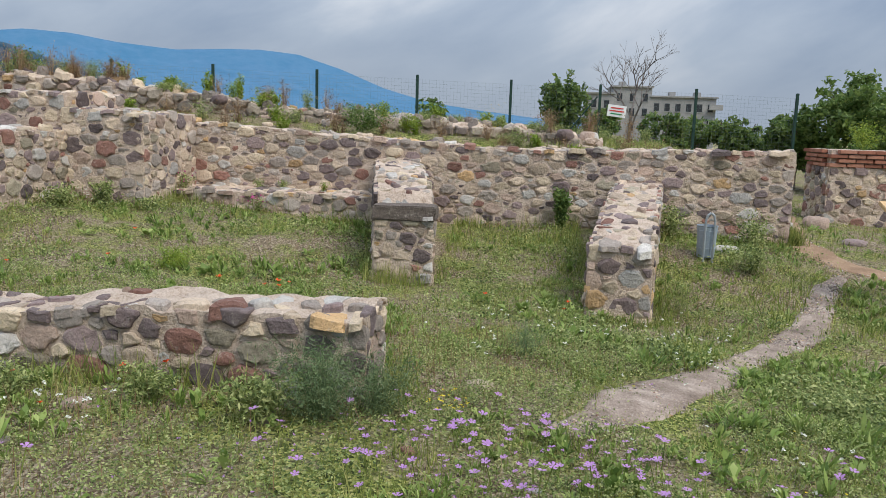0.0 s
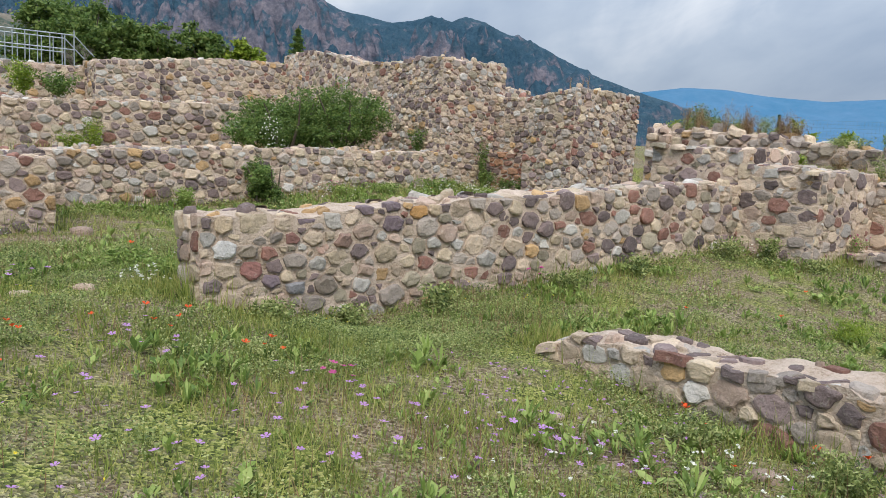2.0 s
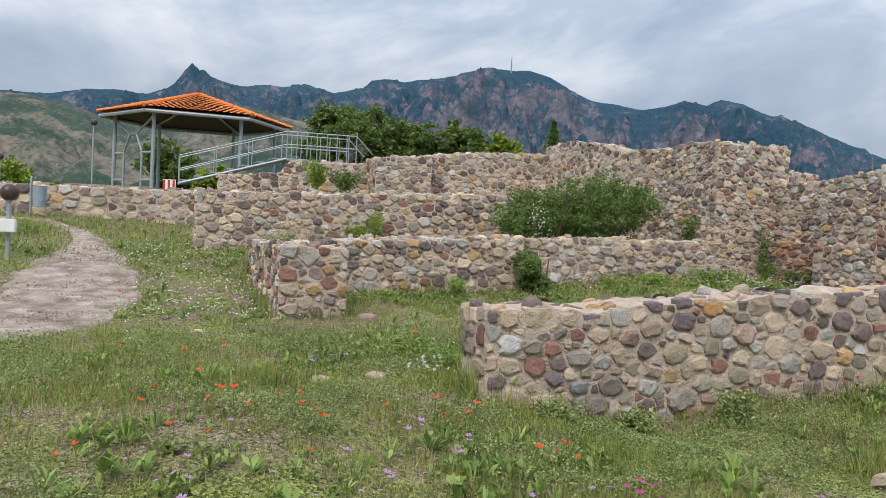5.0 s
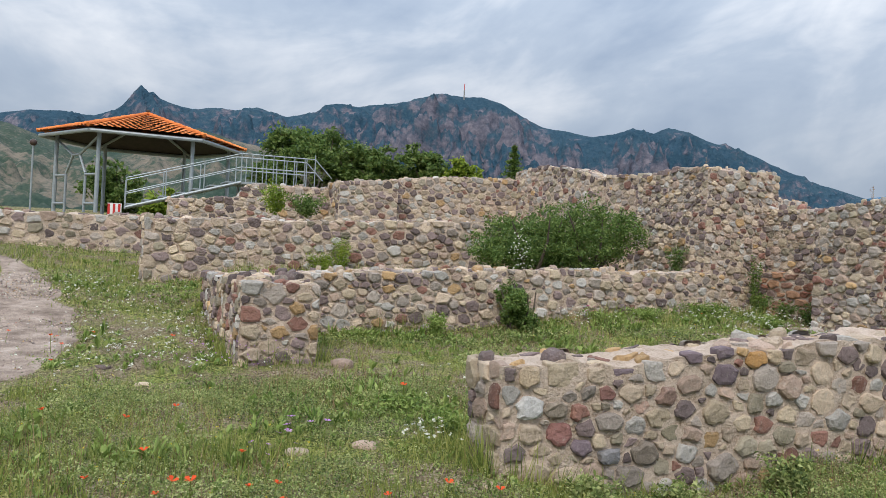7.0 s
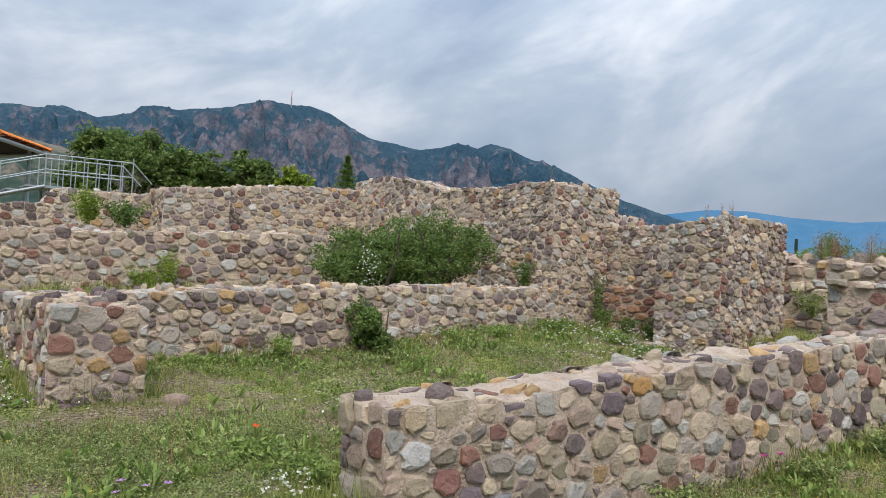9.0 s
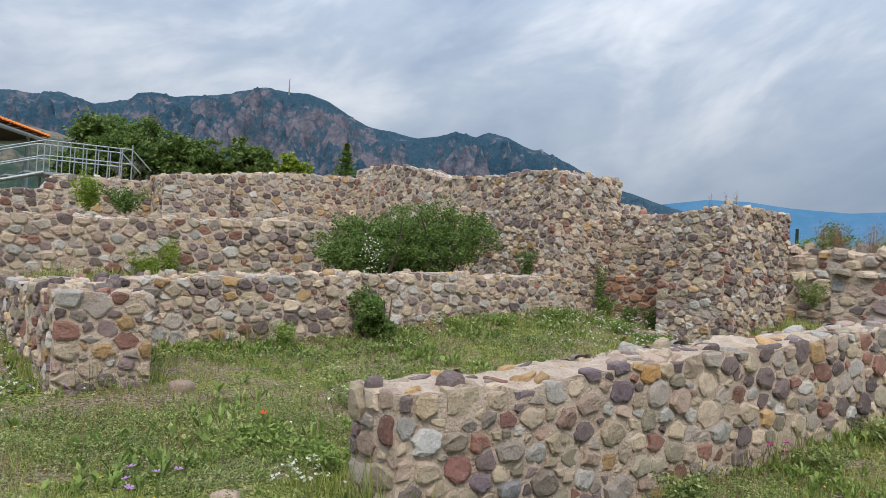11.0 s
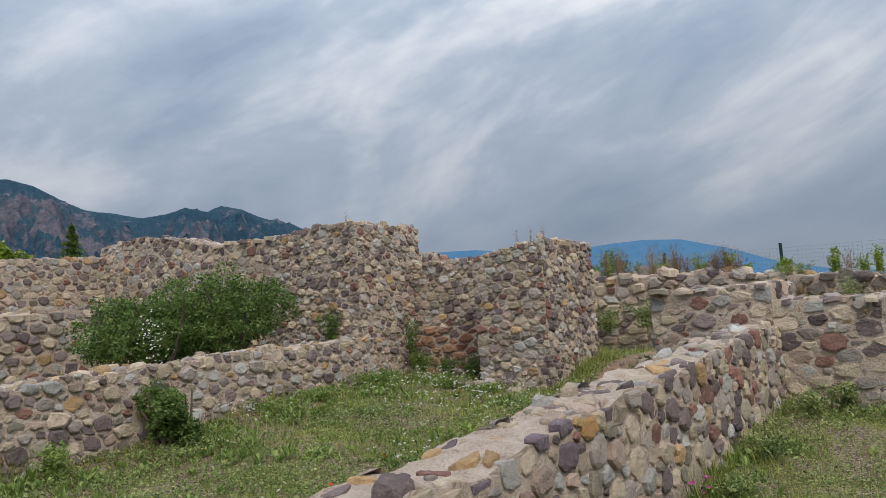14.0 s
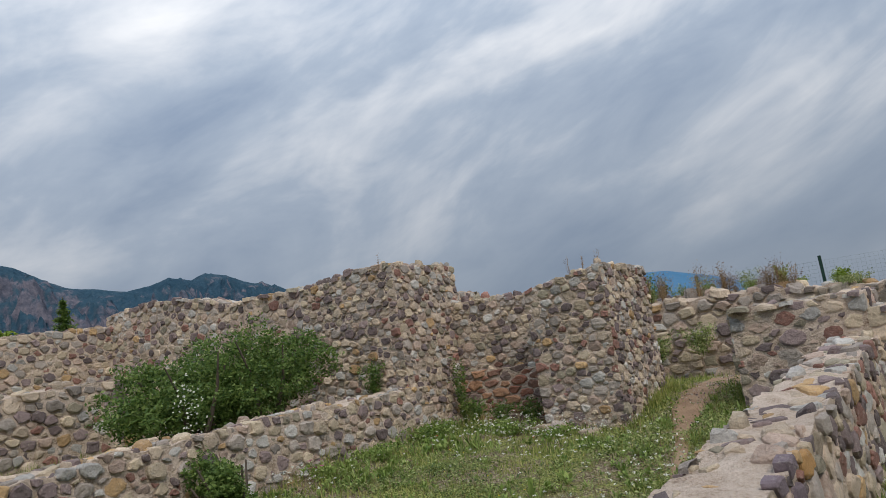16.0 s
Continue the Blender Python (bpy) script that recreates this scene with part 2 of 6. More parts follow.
def mountain_material():
    """Bare reddish-grey crags where the slope is steep, dark scrub in the folds between them, both colours shifted to
    blue for haze.
    """
    m = bpy.data.materials.new("mountain_slope_haze_tint")
    m.use_nodes = True
    nt = m.node_tree
    n, l = nt.nodes, nt.links
    bs = n["Principled BSDF"]
    bs.inputs["Roughness"].default_value, bs.inputs["Specular IOR Level"].default_value = 0.95, 0.1
    geo = n.new("ShaderNodeNewGeometry")

    def noise_node(scale, detail, rough):
        nd = n.new("ShaderNodeTexNoise")
        nd.inputs["Scale"].default_value, nd.inputs["Detail"].default_value, nd.inputs["Roughness"].default_value = scale, detail, rough
        l.new(geo.outputs["Position"], nd.inputs["Vector"])
        return nd.outputs[0]

    large, crag, speck = noise_node(0.0045, 8.0, 0.6), noise_node(0.021, 9.0, 0.68), noise_node(0.11, 5.0, 0.7)
    sep = n.new("ShaderNodeSeparateXYZ")
    l.new(geo.outputs["Normal"], sep.inputs[0])

    def fma(a, k, c):
        nd = n.new("ShaderNodeMath")
        nd.operation = "MULTIPLY_ADD"
        l.new(a, nd.inputs[0])
        nd.inputs[1].default_value = k
        if isinstance(c, float):
            nd.inputs[2].default_value = c
        else:
            l.new(c, nd.inputs[2])
        return nd.outputs[0]

    score = fma(sep.outputs[2], -0.45, fma(large, 0.6, fma(crag, 1.15, 0.0)))
    mask = n.new("ShaderNodeMapRange")
    mask.inputs["From Min"].default_value, mask.inputs["From Max"].default_value = 0.57, 0.72
    l.new(score, mask.inputs["Value"])
    # blue in both ramps: haze of the air painted over rock and scrub
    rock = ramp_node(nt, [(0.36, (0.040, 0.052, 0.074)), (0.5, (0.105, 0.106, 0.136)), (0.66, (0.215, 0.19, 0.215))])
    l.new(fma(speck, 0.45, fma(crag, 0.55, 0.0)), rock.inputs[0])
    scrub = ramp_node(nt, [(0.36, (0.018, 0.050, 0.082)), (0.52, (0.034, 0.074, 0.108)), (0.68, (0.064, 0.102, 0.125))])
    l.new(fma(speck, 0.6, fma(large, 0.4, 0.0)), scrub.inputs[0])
    mx = n.new("ShaderNodeMix")
    mx.data_type = "RGBA"
    l.new(mask.outputs[0], mx.inputs[0])
    l.new(scrub.outputs[0], mx.inputs[6])
    l.new(rock.outputs[0], mx.inputs[7])
    l.new(mx.outputs[2], bs.inputs["Base Color"])
    bp = n.new("ShaderNodeBump")
    bp.inputs["Strength"].default_value, bp.inputs["Distance"].default_value = 1.0, 15.0
    l.new(crag, bp.inputs["Height"])
    l.new(bp.outputs[0], bs.inputs["Normal"])
    return m


M_ROCKY_HAZED = mountain_material()
M_HILL = material("scrubby_hillside", [(0.40, (0.018, 0.040, 0.028)), (0.49, (0.045, 0.065, 0.045)), (0.54, (0.12, 0.105, 0.08)), (0.68, (0.21, 0.175, 0.135))], scale=0.02, fine=0.3, bump=0.0, detail=9)
M_EARTH = material("trodden_earth", [(0.3, (0.14, 0.08, 0.048)), (0.5, (0.27, 0.175, 0.11)), (0.72, (0.40, 0.29, 0.19))], scale=3.0, fine=60.0, bump=0.8)
# the saturated blue paints the haze of distance into the slope colour
M_FAR_HAZE = material("far_mountain_haze_tint", [(0.35, (0.032, 0.13, 0.235)), (0.65, (0.075, 0.165, 0.275))], scale=0.002, fine=0.02, bump=0.0)


# ---- helpers of this scene ----
def mesh_of(name, verts, faces, mat, smooth=True):
    me = bpy.data.meshes.new(name)
    me.from_pydata(verts, [], faces)
    if mat:
        me.materials.append(mat)
    if smooth:
        me.polygons.foreach_set("use_smooth", [True] * len(me.polygons))
    me.update()
    return me


def part(name, bm, mat, parent, label=""):
    """Links a bmesh as one mesh object under a thing or part."""
    me = bpy.data.meshes.new(name)
    bm.to_mesh(me)
    bm.free()
    me.materials.append(mat)
    ob = new(name, me)
    ob.parent = parent
    if label:
        tagged(ob, label)
    return ob


def smooth_step(a, b, v):
    k = min(1.0, max(0.0, (v - a) / (b - a)))
    return k * k * (3 - 2 * k)


def along(points, s):
    """Linear interpolation through (s, value) pairs."""
    if s <= points[0][0]:
        return points[0][1]
    for (a, va), (b, vb) in zip(points, points[1:]):
        if s <= b:
            return va + (vb - va) * (s - a) / (b - a)
    return points[-1][1]


# ---- ground ----
SPOTS = [(0, 0, .12), (-0.2, 4.4, .10), (-1.2, 3.5, .19), (0.8, 6, .0), (-1.3, 7.5, .05), (1, 7, -.14), (-3.3, 3.1, .23),
         (-4.1, 1.8, .38), (-4.85, 1.5, .42), (-6.3, 1.4, .58), (-5.2, .3, .58), (-5.7, 3.3, .22), (-5.7, 4.6, .40), (-5.7, 9, .62),
         (-3, 9.4, .42), (2.1, 10.6, .30), (-9, 1.5, .64), (-10.6, 3, .72), (-10.6, 7.4, 1.05), (-8.8, 8.6, .86), (-8, 10, 1.1),
         (-13.8, .4, 1.1), (-17, -3, 1.45), (5, 12, .25), (6, 0, -.3), (-4, -6, .4)]


def ground_z(x, y):
    """Height of the ground: a gentle slope that climbs westwards, with the terraces behind the walls."""
    base = 0.12 - 0.068 * x + 0.030 * y
    ws = tot = 0.0
    for px, py, pz in SPOTS:
        w = 1.0 / ((x - px) ** 2 + (y - py) ** 2 + 0.5) ** 1.6
        ws += w
        tot += w * (pz - (0.12 - 0.068 * px + 0.030 * py))
    d = math.hypot(x + 3, y - 4)
    z = base * 1.0 + tot / (ws + 0.004)
    # bank behind the north wall
    lift = smooth_step(10.9, 12.4, y) * (1 - smooth_step(2.6, 4.0, x)) * smooth_step(-7.4, -6.9, x)
    z = z * (1 - lift) + lift * (1.42 - 0.055 * x + 0.02 * (y - 12))
    # terraces to the west
    t1 = smooth_step(-11.0, -11.3, x) * smooth_step(1.0, 1.6, y)
    z = z * (1 - t1) + t1 * max(z, 1.30 + 0.02 * (y - 2))
    t2 = smooth_step(-14.3, -14.8, x) * smooth_step(0.6, 1.0, y)
    z = z * (1 - t2) + t2 * max(z, 1.95)
    # far away the hill falls off to the plain
    k = smooth_step(26, 90, d)
    far = -2.0 - 0.012 * min(d, 900)
    west = smooth_step(-20, -60, x) * (1 - smooth_step(40, 160, y))
    far = far * (1 - west) + west * 2.4
    return z * (1 - k) + k * far


def axis(lo, hi, step, reach):
    vals = list(np.arange(lo, hi + step / 2, step))
    s, v = step, hi
    while v < reach:
        s *= 1.3
        v += s
        vals.append(v)
    s, v = step, lo
    while v > -reach:
        s *= 1.3
        v -= s
        vals.insert(0, v)
    return vals


def make_ground():
    xs, ys = axis(-20, 8, 0.14, 4300), axis(-4, 18, 0.14, 4300)
    verts = []
    for y in ys:
        for x in xs:
            z = ground_z(x, y)
            if abs(x) < 40 and abs(y) < 40:
                z += 0.03 * noise.noise((x * 1.7, y * 1.7, 0.3)) + 0.014 * noise.noise((x * 6, y * 6, 2.1))
            verts.append((x, y, z))
    w = len(xs)
    faces = [(j * w + i, j * w + i + 1, (j + 1) * w + i + 1, (j + 1) * w + i) for j in range(len(ys) - 1) for i in range(w - 1)]
    ob = new("ground", mesh_of("ground", verts, faces, M_SOIL))
    tagged(ob, "grassy meadow ground with bare soil patches", "ground", kind="structure")


make_ground()


def ribbon(name, line, label, mat, lift=0.015):
    """A trodden path along (x, y, half-width) points, hugging the ground with ragged edges."""
    pts = []
    for (a, b) in zip(line, line[1:]):
        k = max(2, int(math.hypot(b[0] - a[0], b[1] - a[1]) / 0.12))
        pts += [tuple(a[i] + (b[i] - a[i]) * j / k for i in range(3)) for j in range(k)]
    verts, faces, cols = [], [], 13
    for i, (x, y, hw) in enumerate(pts):
        q = pts[min(i + 1, len(pts) - 1)]
        p = pts[max(i - 1, 0)]
        dx, dy = q[0] - p[0], q[1] - p[1]
        d = math.hypot(dx, dy) or 1
        nx, ny = -dy / d, dx / d
        for c in range(cols):
            s = c / (cols - 1) * 2 - 1
            e = hw * (1 + 0.35 * noise.noise((x * 1.6, y * 1.6, 5 + (1 if s > 0 else 0))))
            px, py = x + nx * e * s, y + ny * e * s
            z = ground_z(px, py) + 0.03 * noise.noise((px * 1.7, py * 1.7, 0.3)) + 0.014 * noise.noise((px * 6, py * 6, 2.1))
            verts.append((px, py, z + lift * (1 - s * s) ** 0.5 - (0.05 if abs(s) > 0.98 else 0)))
    for i in range(len(pts) - 1):
        for c in range(cols - 1):
            a = i * cols + c
            faces.append((a, a + 1, a + cols + 1, a + cols))
    return tagged(new(name, mesh_of(name, verts, faces, mat)), label, "path", kind="structure")


PATH_EAST = [(0.15, 3.85, 0.03), (0.48, 4.2, 0.17), (0.67, 4.46, 0.25), (0.98, 4.9, 0.25), (1.42, 5.41, 0.18), (1.84, 6.07, 0.14), (2.3, 6.69, 0.20), (2.7, 7.29, 0.20), (3.07, 8.09, 0.17), (3.35, 8.6, 0.15), (3.7, 9.1, 0.06)]
PATH_GAP = [(6.4, 8.6, 0.3), (5.2, 8.85, 0.3), (4.3, 9.2, 0.25), (3.9, 9.54, 0.26), (3.72, 10.15, 0.28), (3.72, 11.1, 0.26), (3.95, 12.2, 0.3), (4.15, 13.4, 0.4), (4.2, 16.0, 0.4)]
PATH_WEST = [(-7.6, -1.6, 0.05), (-8.2, -1.5, 0.5), (-9.0, -1.3, 0.8), (-9.8, -1.15, 0.9), (-11.0, -1.15, 0.85), (-12.2, -1.2, 0.72), (-13.4, -1.2, 0.48), (-14.5, -1.25, 0.3), (-15.4, -1.5, 0.18), (-16.4, -2.4, 0.25), (-16.6, -5.0, 0.4)]
PATH_NORTH = [(-7.0, 5.8, 0.02), (-7.3, 7.2, 0.07), (-7.6, 8.3, 0.10), (-7.75, 9.2, 0.22), (-7.8, 10.6, 0.28), (-7.9, 12.2, 0.15)]
ribbon("path_1", PATH_EAST, "narrow trodden gravel footpath through the grass", M_GRAVEL)
ribbon("path_4", PATH_GAP, "reddish earth trail through a gap in the walls", M_EARTH)
ribbon("path_2", PATH_WEST, "pale gravel footpath curving through the meadow", M_GRAVEL)
ribbon("path_3", PATH_NORTH, "bare brown earth trail between two walls", M_EARTH)


# ---- stone walls ----
def clip_cell(poly, mx, my, nx, ny):
    """The part of a polygon on the near side of the line through (mx, my) with normal (nx, ny)."""
    out = []
    for i, p in enumerate(poly):
        q = poly[(i + 1) % len(poly)]
        dp, dq = (p[0] - mx) * nx + (p[1] - my) * ny, (q[0] - mx) * nx + (q[1] - my) * ny
        if dp <= 0:
            out.append(p)
        if (dp < 0 < dq) or (dq < 0 < dp):
            t = dp / (dp - dq)
            out.append((p[0] + (q[0] - p[0]) * t, p[1] + (q[1] - p[1]) * t))
    return out


def rubble_cells(rng, u0, u1, low, high, rmin, rmax, flat=1.35, fixed=()):
    """Packs a strip between low(u) and high(u) with stones of mixed sizes; gives rounded outlines, each with its centre."""
    seeds, cells, cs = [], {}, rmax * 2
    area = max(0.01, (u1 - u0) * (high((u0 + u1) / 2) - low((u0 + u1) / 2)))
    tries = int(area / (rmin * rmin) * 5)
    vlo, vhi = min(low(u0), low(u1), low((u0 + u1) / 2)), max(high(u0 + (u1 - u0) * k / 20) for k in range(21))
    for (u, v, r, tint) in fixed:
        cells.setdefault((int(u // cs), int(v * flat // cs)), []).append((u, v * flat, r))
        seeds.append((u, v * flat, r))
    for i in range(tries):
        big = 1 - i / tries
        r = rmin + (rmax - rmin) * big ** 1.9 * rng.uniform(0.5, 1.0)
        u, v = rng.uniform(u0, u1), rng.uniform(vlo, vhi)
        if not (low(u) <= v <= high(u) - r * 0.45):
            continue
        v *= flat
        key = (int(u // cs), int(v // cs))
        ok = True
        for a in (-1, 0, 1):
            for b in (-1, 0, 1):
                for (pu, pv, pr) in cells.get((key[0] + a, key[1] + b), ()):
                    if (pu - u) ** 2 + (pv - v) ** 2 < (0.93 * (r + pr)) ** 2:
                        ok = False
        if ok:
            cells.setdefault(key, []).append((u, v, r))
            seeds.append((u, v, r))
    out = []
    for (u, v, r) in seeds:
        reach = r * 1.40
        turn = rng.uniform(-0.22, 0.22)
        if rng.random() < 0.85:
            hw, hh = reach * rng.uniform(0.80, 1.40), reach * rng.uniform(0.58, 1.0)
            poly = [(-hw * rng.uniform(0.8, 1), -hh), (hw * rng.uniform(0.8, 1), -hh * rng.uniform(0.85, 1)), (hw, hh * rng.uniform(0.8, 1)), (-hw * rng.uniform(0.75, 1), hh)]
        else:
            poly = [(reach * math.cos(k * 1.047) * rng.uniform(0.85, 1.05), reach * math.sin(k * 1.047) * rng.uniform(0.85, 1.05)) for k in range(6)]
        poly = [(u + a * math.cos(turn) - b * math.sin(turn), v + a * math.sin(turn) + b * math.cos(turn)) for a, b in poly]
        key = (int(u // cs), int(v // cs))
        for a in (-2, -1, 0, 1, 2):
            for b in (-2, -1, 0, 1, 2):
                for (pu, pv, pr) in cells.get((key[0] + a, key[1] + b), ()):
                    d2 = (pu - u) ** 2 + (pv - v) ** 2
                    if d2 == 0 or d2 > (cs * 2.2) ** 2:
                        continue
                    d = math.sqrt(d2)
                    k = 0.5 + (r * r - pr * pr) / (2 * d2)
                    k -= rng.uniform(0.003, 0.014) / d
                    poly = clip_cell(poly, u + (pu - u) * k, v + (pv - v) * k, (pu - u) / d, (pv - v) / d)
                    if len(poly) < 3:
                        break
        poly = clip_cell(poly, u0, v, -1, 0)
        poly = clip_cell(poly, u1, v, 1, 0)
        poly = clip_cell(poly, u, (high(u) + (rng.uniform(-0.01, 0.05) if flat > 1.1 else 0)) * flat, 0, 1)
        if len(poly) < 3:
            continue
        cu, cv = sum(p[0] for p in poly) / len(poly), sum(p[1] for p in poly) / len(poly)
        shrink = rng.uniform(0.80, 1.02)
        poly = [(cu + (p[0] - cu) * shrink, cv + (p[1] - cv) * shrink) for p in poly]
        rounded = []
        cut = rng.uniform(0.04, 0.14)
        for i, p in enumerate(poly):
            q = poly[(i + 1) % len(poly)]
            if math.hypot(q[0] - p[0], q[1] - p[1]) < 0.012:
                rounded.append(((p[0] + q[0]) / 2, (p[1] + q[1]) / 2))
                continue
            rounded.append((p[0] + (q[0] - p[0]) * cut, p[1] + (q[1] - p[1]) * cut))
            rounded.append((q[0] + (p[0] - q[0]) * cut, q[1] + (p[1] - q[1]) * cut))
        ragged = []
        for i, p in enumerate(rounded):
            q = rounded[(i + 1) % len(rounded)]
            ragged.append(p)
            if math.hypot(q[0] - p[0], q[1] - p[1]) > 0.05:
                k, j = rng.uniform(0.35, 0.65), rng.uniform(-0.09, 0.09)
                ragged.append((p[0] + (q[0] - p[0]) * k - (q[1] - p[1]) * j, p[1] + (q[1] - p[1]) * k + (q[0] - p[0]) * j))
        rounded = [(a, b / flat) for a, b in ragged]
        if len(rounded) >= 5:
            out.append((cu, cv / flat, rounded))
    return out


def stone_shape(rng, cu, cv, outline, place, proud):
    """Vertices and faces of one stone: a hidden skirt, a worn shoulder and a bulging face. place(u, v, h) gives the point."""
    size = max(math.hypot(a - cu, b - cv) for a, b in outline)
    h = proud * rng.uniform(0.22, 1.25) * min(1.3, 0.5 + size * 5)
    ta, tb = rng.uniform(-0.16, 0.16), rng.uniform(-0.16, 0.16)
    n = len(outline)
    seed = (cu * 3.1 + rng.random() * 9, cv * 2.7, rng.random() * 9)
    verts = []
    for (k, hh) in ((1.03, -0.04), (0.95, 0.62 * h), (0.72, 1.0 * h)):
        for (a, b) in outline:
            u, v = cu + (a - cu) * k, cv + (b - cv) * k
            w = noise.noise((u * 15 + seed[0], v * 15 + seed[1], seed[2])) + 0.6 * noise.noise((u * 41 + seed[0], v * 41 + seed[1], seed[2]))
            hgt = hh if hh < 0 else hh + (ta * (u - cu) + tb * (v - cv)) * (hh / h) + w * 0.005 * (hh / h)
            verts.append(place(u + w * 0.014, v - w * 0.013, hgt))
    verts.append(place(cu, cv, h * 1.0 + rng.uniform(-0.004, 0.004)))
    faces = []
    for ring in range(2):
        for i in range(n):
            j = (i + 1) % n
            faces.append((ring * n + i, ring * n + j, (ring + 1) * n + j, (ring + 1) * n + i))
    c = 3 * n
    faces += [(2 * n + i, 2 * n + (i + 1) % n, c) for i in range(n)]
    return verts, faces


WALLS = 0


def rubble_wall(label, x0, x1, y0, y1, top, run, faces="sent", rmin=0.045, rmax=0.115, proud=0.032, limit=300, mat=None, joined=None, fixed=(), low=None, crest=1.0, skew=0.0, flat=1.35):
    """A rubble wall over the rectangle x0..x1, y0..y1: top gives its crest height along its run ('x' or 'y'); faces names the sides
    that carry stones (s, e, n, w and t for the top); skew shifts x for each metre along y. Its core is the mortar, its stones are pieces of their own."""
    global WALLS
    WALLS += 1
    rng = random.Random(100 + WALLS)

    def crest_z(x, y):
        s = x if run == "x" else y
        return along(top, s) + crest * (0.04 * noise.noise((x * 2.3, y * 2.3, WALLS)) + 0.035 * noise.noise((x * 6, y * 6, WALLS)))

    def floor_z(x, y):
        return (ground_z(x, y) if low is None else low) - 0.25

    def shake(p):
        v = noise.noise_vector((p[0] * 5, p[1] * 5, p[2] * 5)) * 0.016 + noise.noise_vector((p[0] * 17, p[1] * 17, p[2] * 17)) * 0.013
        return (p[0] + v[0] + skew * (p[1] - y0), p[1] + v[1], p[2] + v[2])

    verts, quads = [], []

    def sheet(fn, na, nb):
        base = len(verts)
        for j in range(nb + 1):
            for i in range(na + 1):
                verts.append(shake(fn(i / na, j / nb)))
        for j in range(nb):
            for i in range(na):
                a = base + j * (na + 1) + i
                quads.append((a, a + 1, a + na + 2, a + na + 1))

    nx, ny = max(3, int((x1 - x0) / 0.055)), max(3, int((y1 - y0) / 0.055))
    nz = max(5, int((max(z for _, z in top) - floor_z(x0, y0)) / 0.06))

    def up(x, y, k):
        lo = floor_z(x, y)
        return (x, y, lo + (crest_z(x, y) - lo) * k)

    sheet(lambda a, b: up(x0 + (x1 - x0) * a, y0, b), nx, nz)
    sheet(lambda a, b: up(x1, y0 + (y1 - y0) * a, b), ny, nz)
    sheet(lambda a, b: up(x1 - (x1 - x0) * a, y1, b), nx, nz)
    sheet(lambda a, b: up(x0, y1 - (y1 - y0) * a, b), ny, nz)
    sheet(lambda a, b: up(x0 + (x1 - x0) * a, y0 + (y1 - y0) * b, 1.0), nx, ny)
    core = new("wall_%d" % WALLS, mesh_of("wall_core", verts, quads, M_MORTAR))
    tagged(core, label, "stone wall", kind="structure")

    made = []
    for f in faces:
        if f in "sn":
            yy, sg = (y0, -1) if f == "s" else (y1, 1)
            cells = rubble_cells(rng, x0, x1, lambda u: floor_z(u, yy) + 0.12, lambda u: crest_z(u, yy), rmin, rmax, flat)
            put = lambda u, v, h: (u, yy + sg * h, v)
            flip = sg > 0
        elif f in "ew":
            xx, sg = (x1, 1) if f == "e" else (x0, -1)
            cells = rubble_cells(rng, y0, y1, lambda u: floor_z(xx, u) + 0.12, lambda u: crest_z(xx, u), rmin, rmax, flat, fixed=fixed if f == 'e' else ())
            put = lambda u, v, h: (xx + sg * h, u, v)
            flip = sg < 0
        else:
            cells = rubble_cells(rng, x0 + 0.02, x1 - 0.02, lambda u: y0 + 0.02, lambda u: y1 - 0.02, rmin, rmax * 0.8, 1.0)
            put = lambda u, v, h: (u, v, crest_z(u, v) + h)
            flip = False
        for (cu, cv, outline) in cells:
            if f == "t" and rng.random() < 0.38:
                continue
            vs, fs = stone_shape(rng, cu, cv, outline, put, proud * (rng.choice((0.5, 0.8, 1.1, 1.5, 2.2)) if f == "t" else 1.0))
            vs = [(p[0] + skew * (p[1] - y0), p[1], p[2]) for p in vs]
            if flip:
                fs = [tuple(reversed(q)) for q in fs]
            c = put(cu, cv, 0)
            hue = next((t for (a, b, r, t) in fixed if f == 'e' and math.hypot(a - cu, b - cv) < r * 0.5), None)
            made.append(((c[0] + 3) ** 2 + (c[1] - 0.5) ** 2, c, vs, fs, hue))
    if x1 < -13 or y0 > 12:
        limit = min(limit, 130)
    made.sort(key=lambda m: m[0])
    rest_v, rest_f = [], []
    for i, (_, c, vs, fs, hue) in enumerate(made):
        if i < limit:
            vs = [(p[0] - c[0], p[1] - c[1], p[2] - c[2]) for p in vs]
            ob = new("stone", mesh_of("stone", vs, fs, HUES[hue] if hue else mat or M_STONE, False))
            ob.parent, ob.location = core, c
        else:
            b = len(rest_v)
            rest_v += vs
            rest_f += [tuple(k + b for k in q) for q in fs]
    if rest_v:
        ob = new("stones", mesh_of("stones", rest_v, rest_f, joined or M_STONE_JOINED, False))
        ob.parent = core
        tagged(ob, kind="stuff")
    return core


L = "ruined rubble wall of mixed field stones in pale mortar"
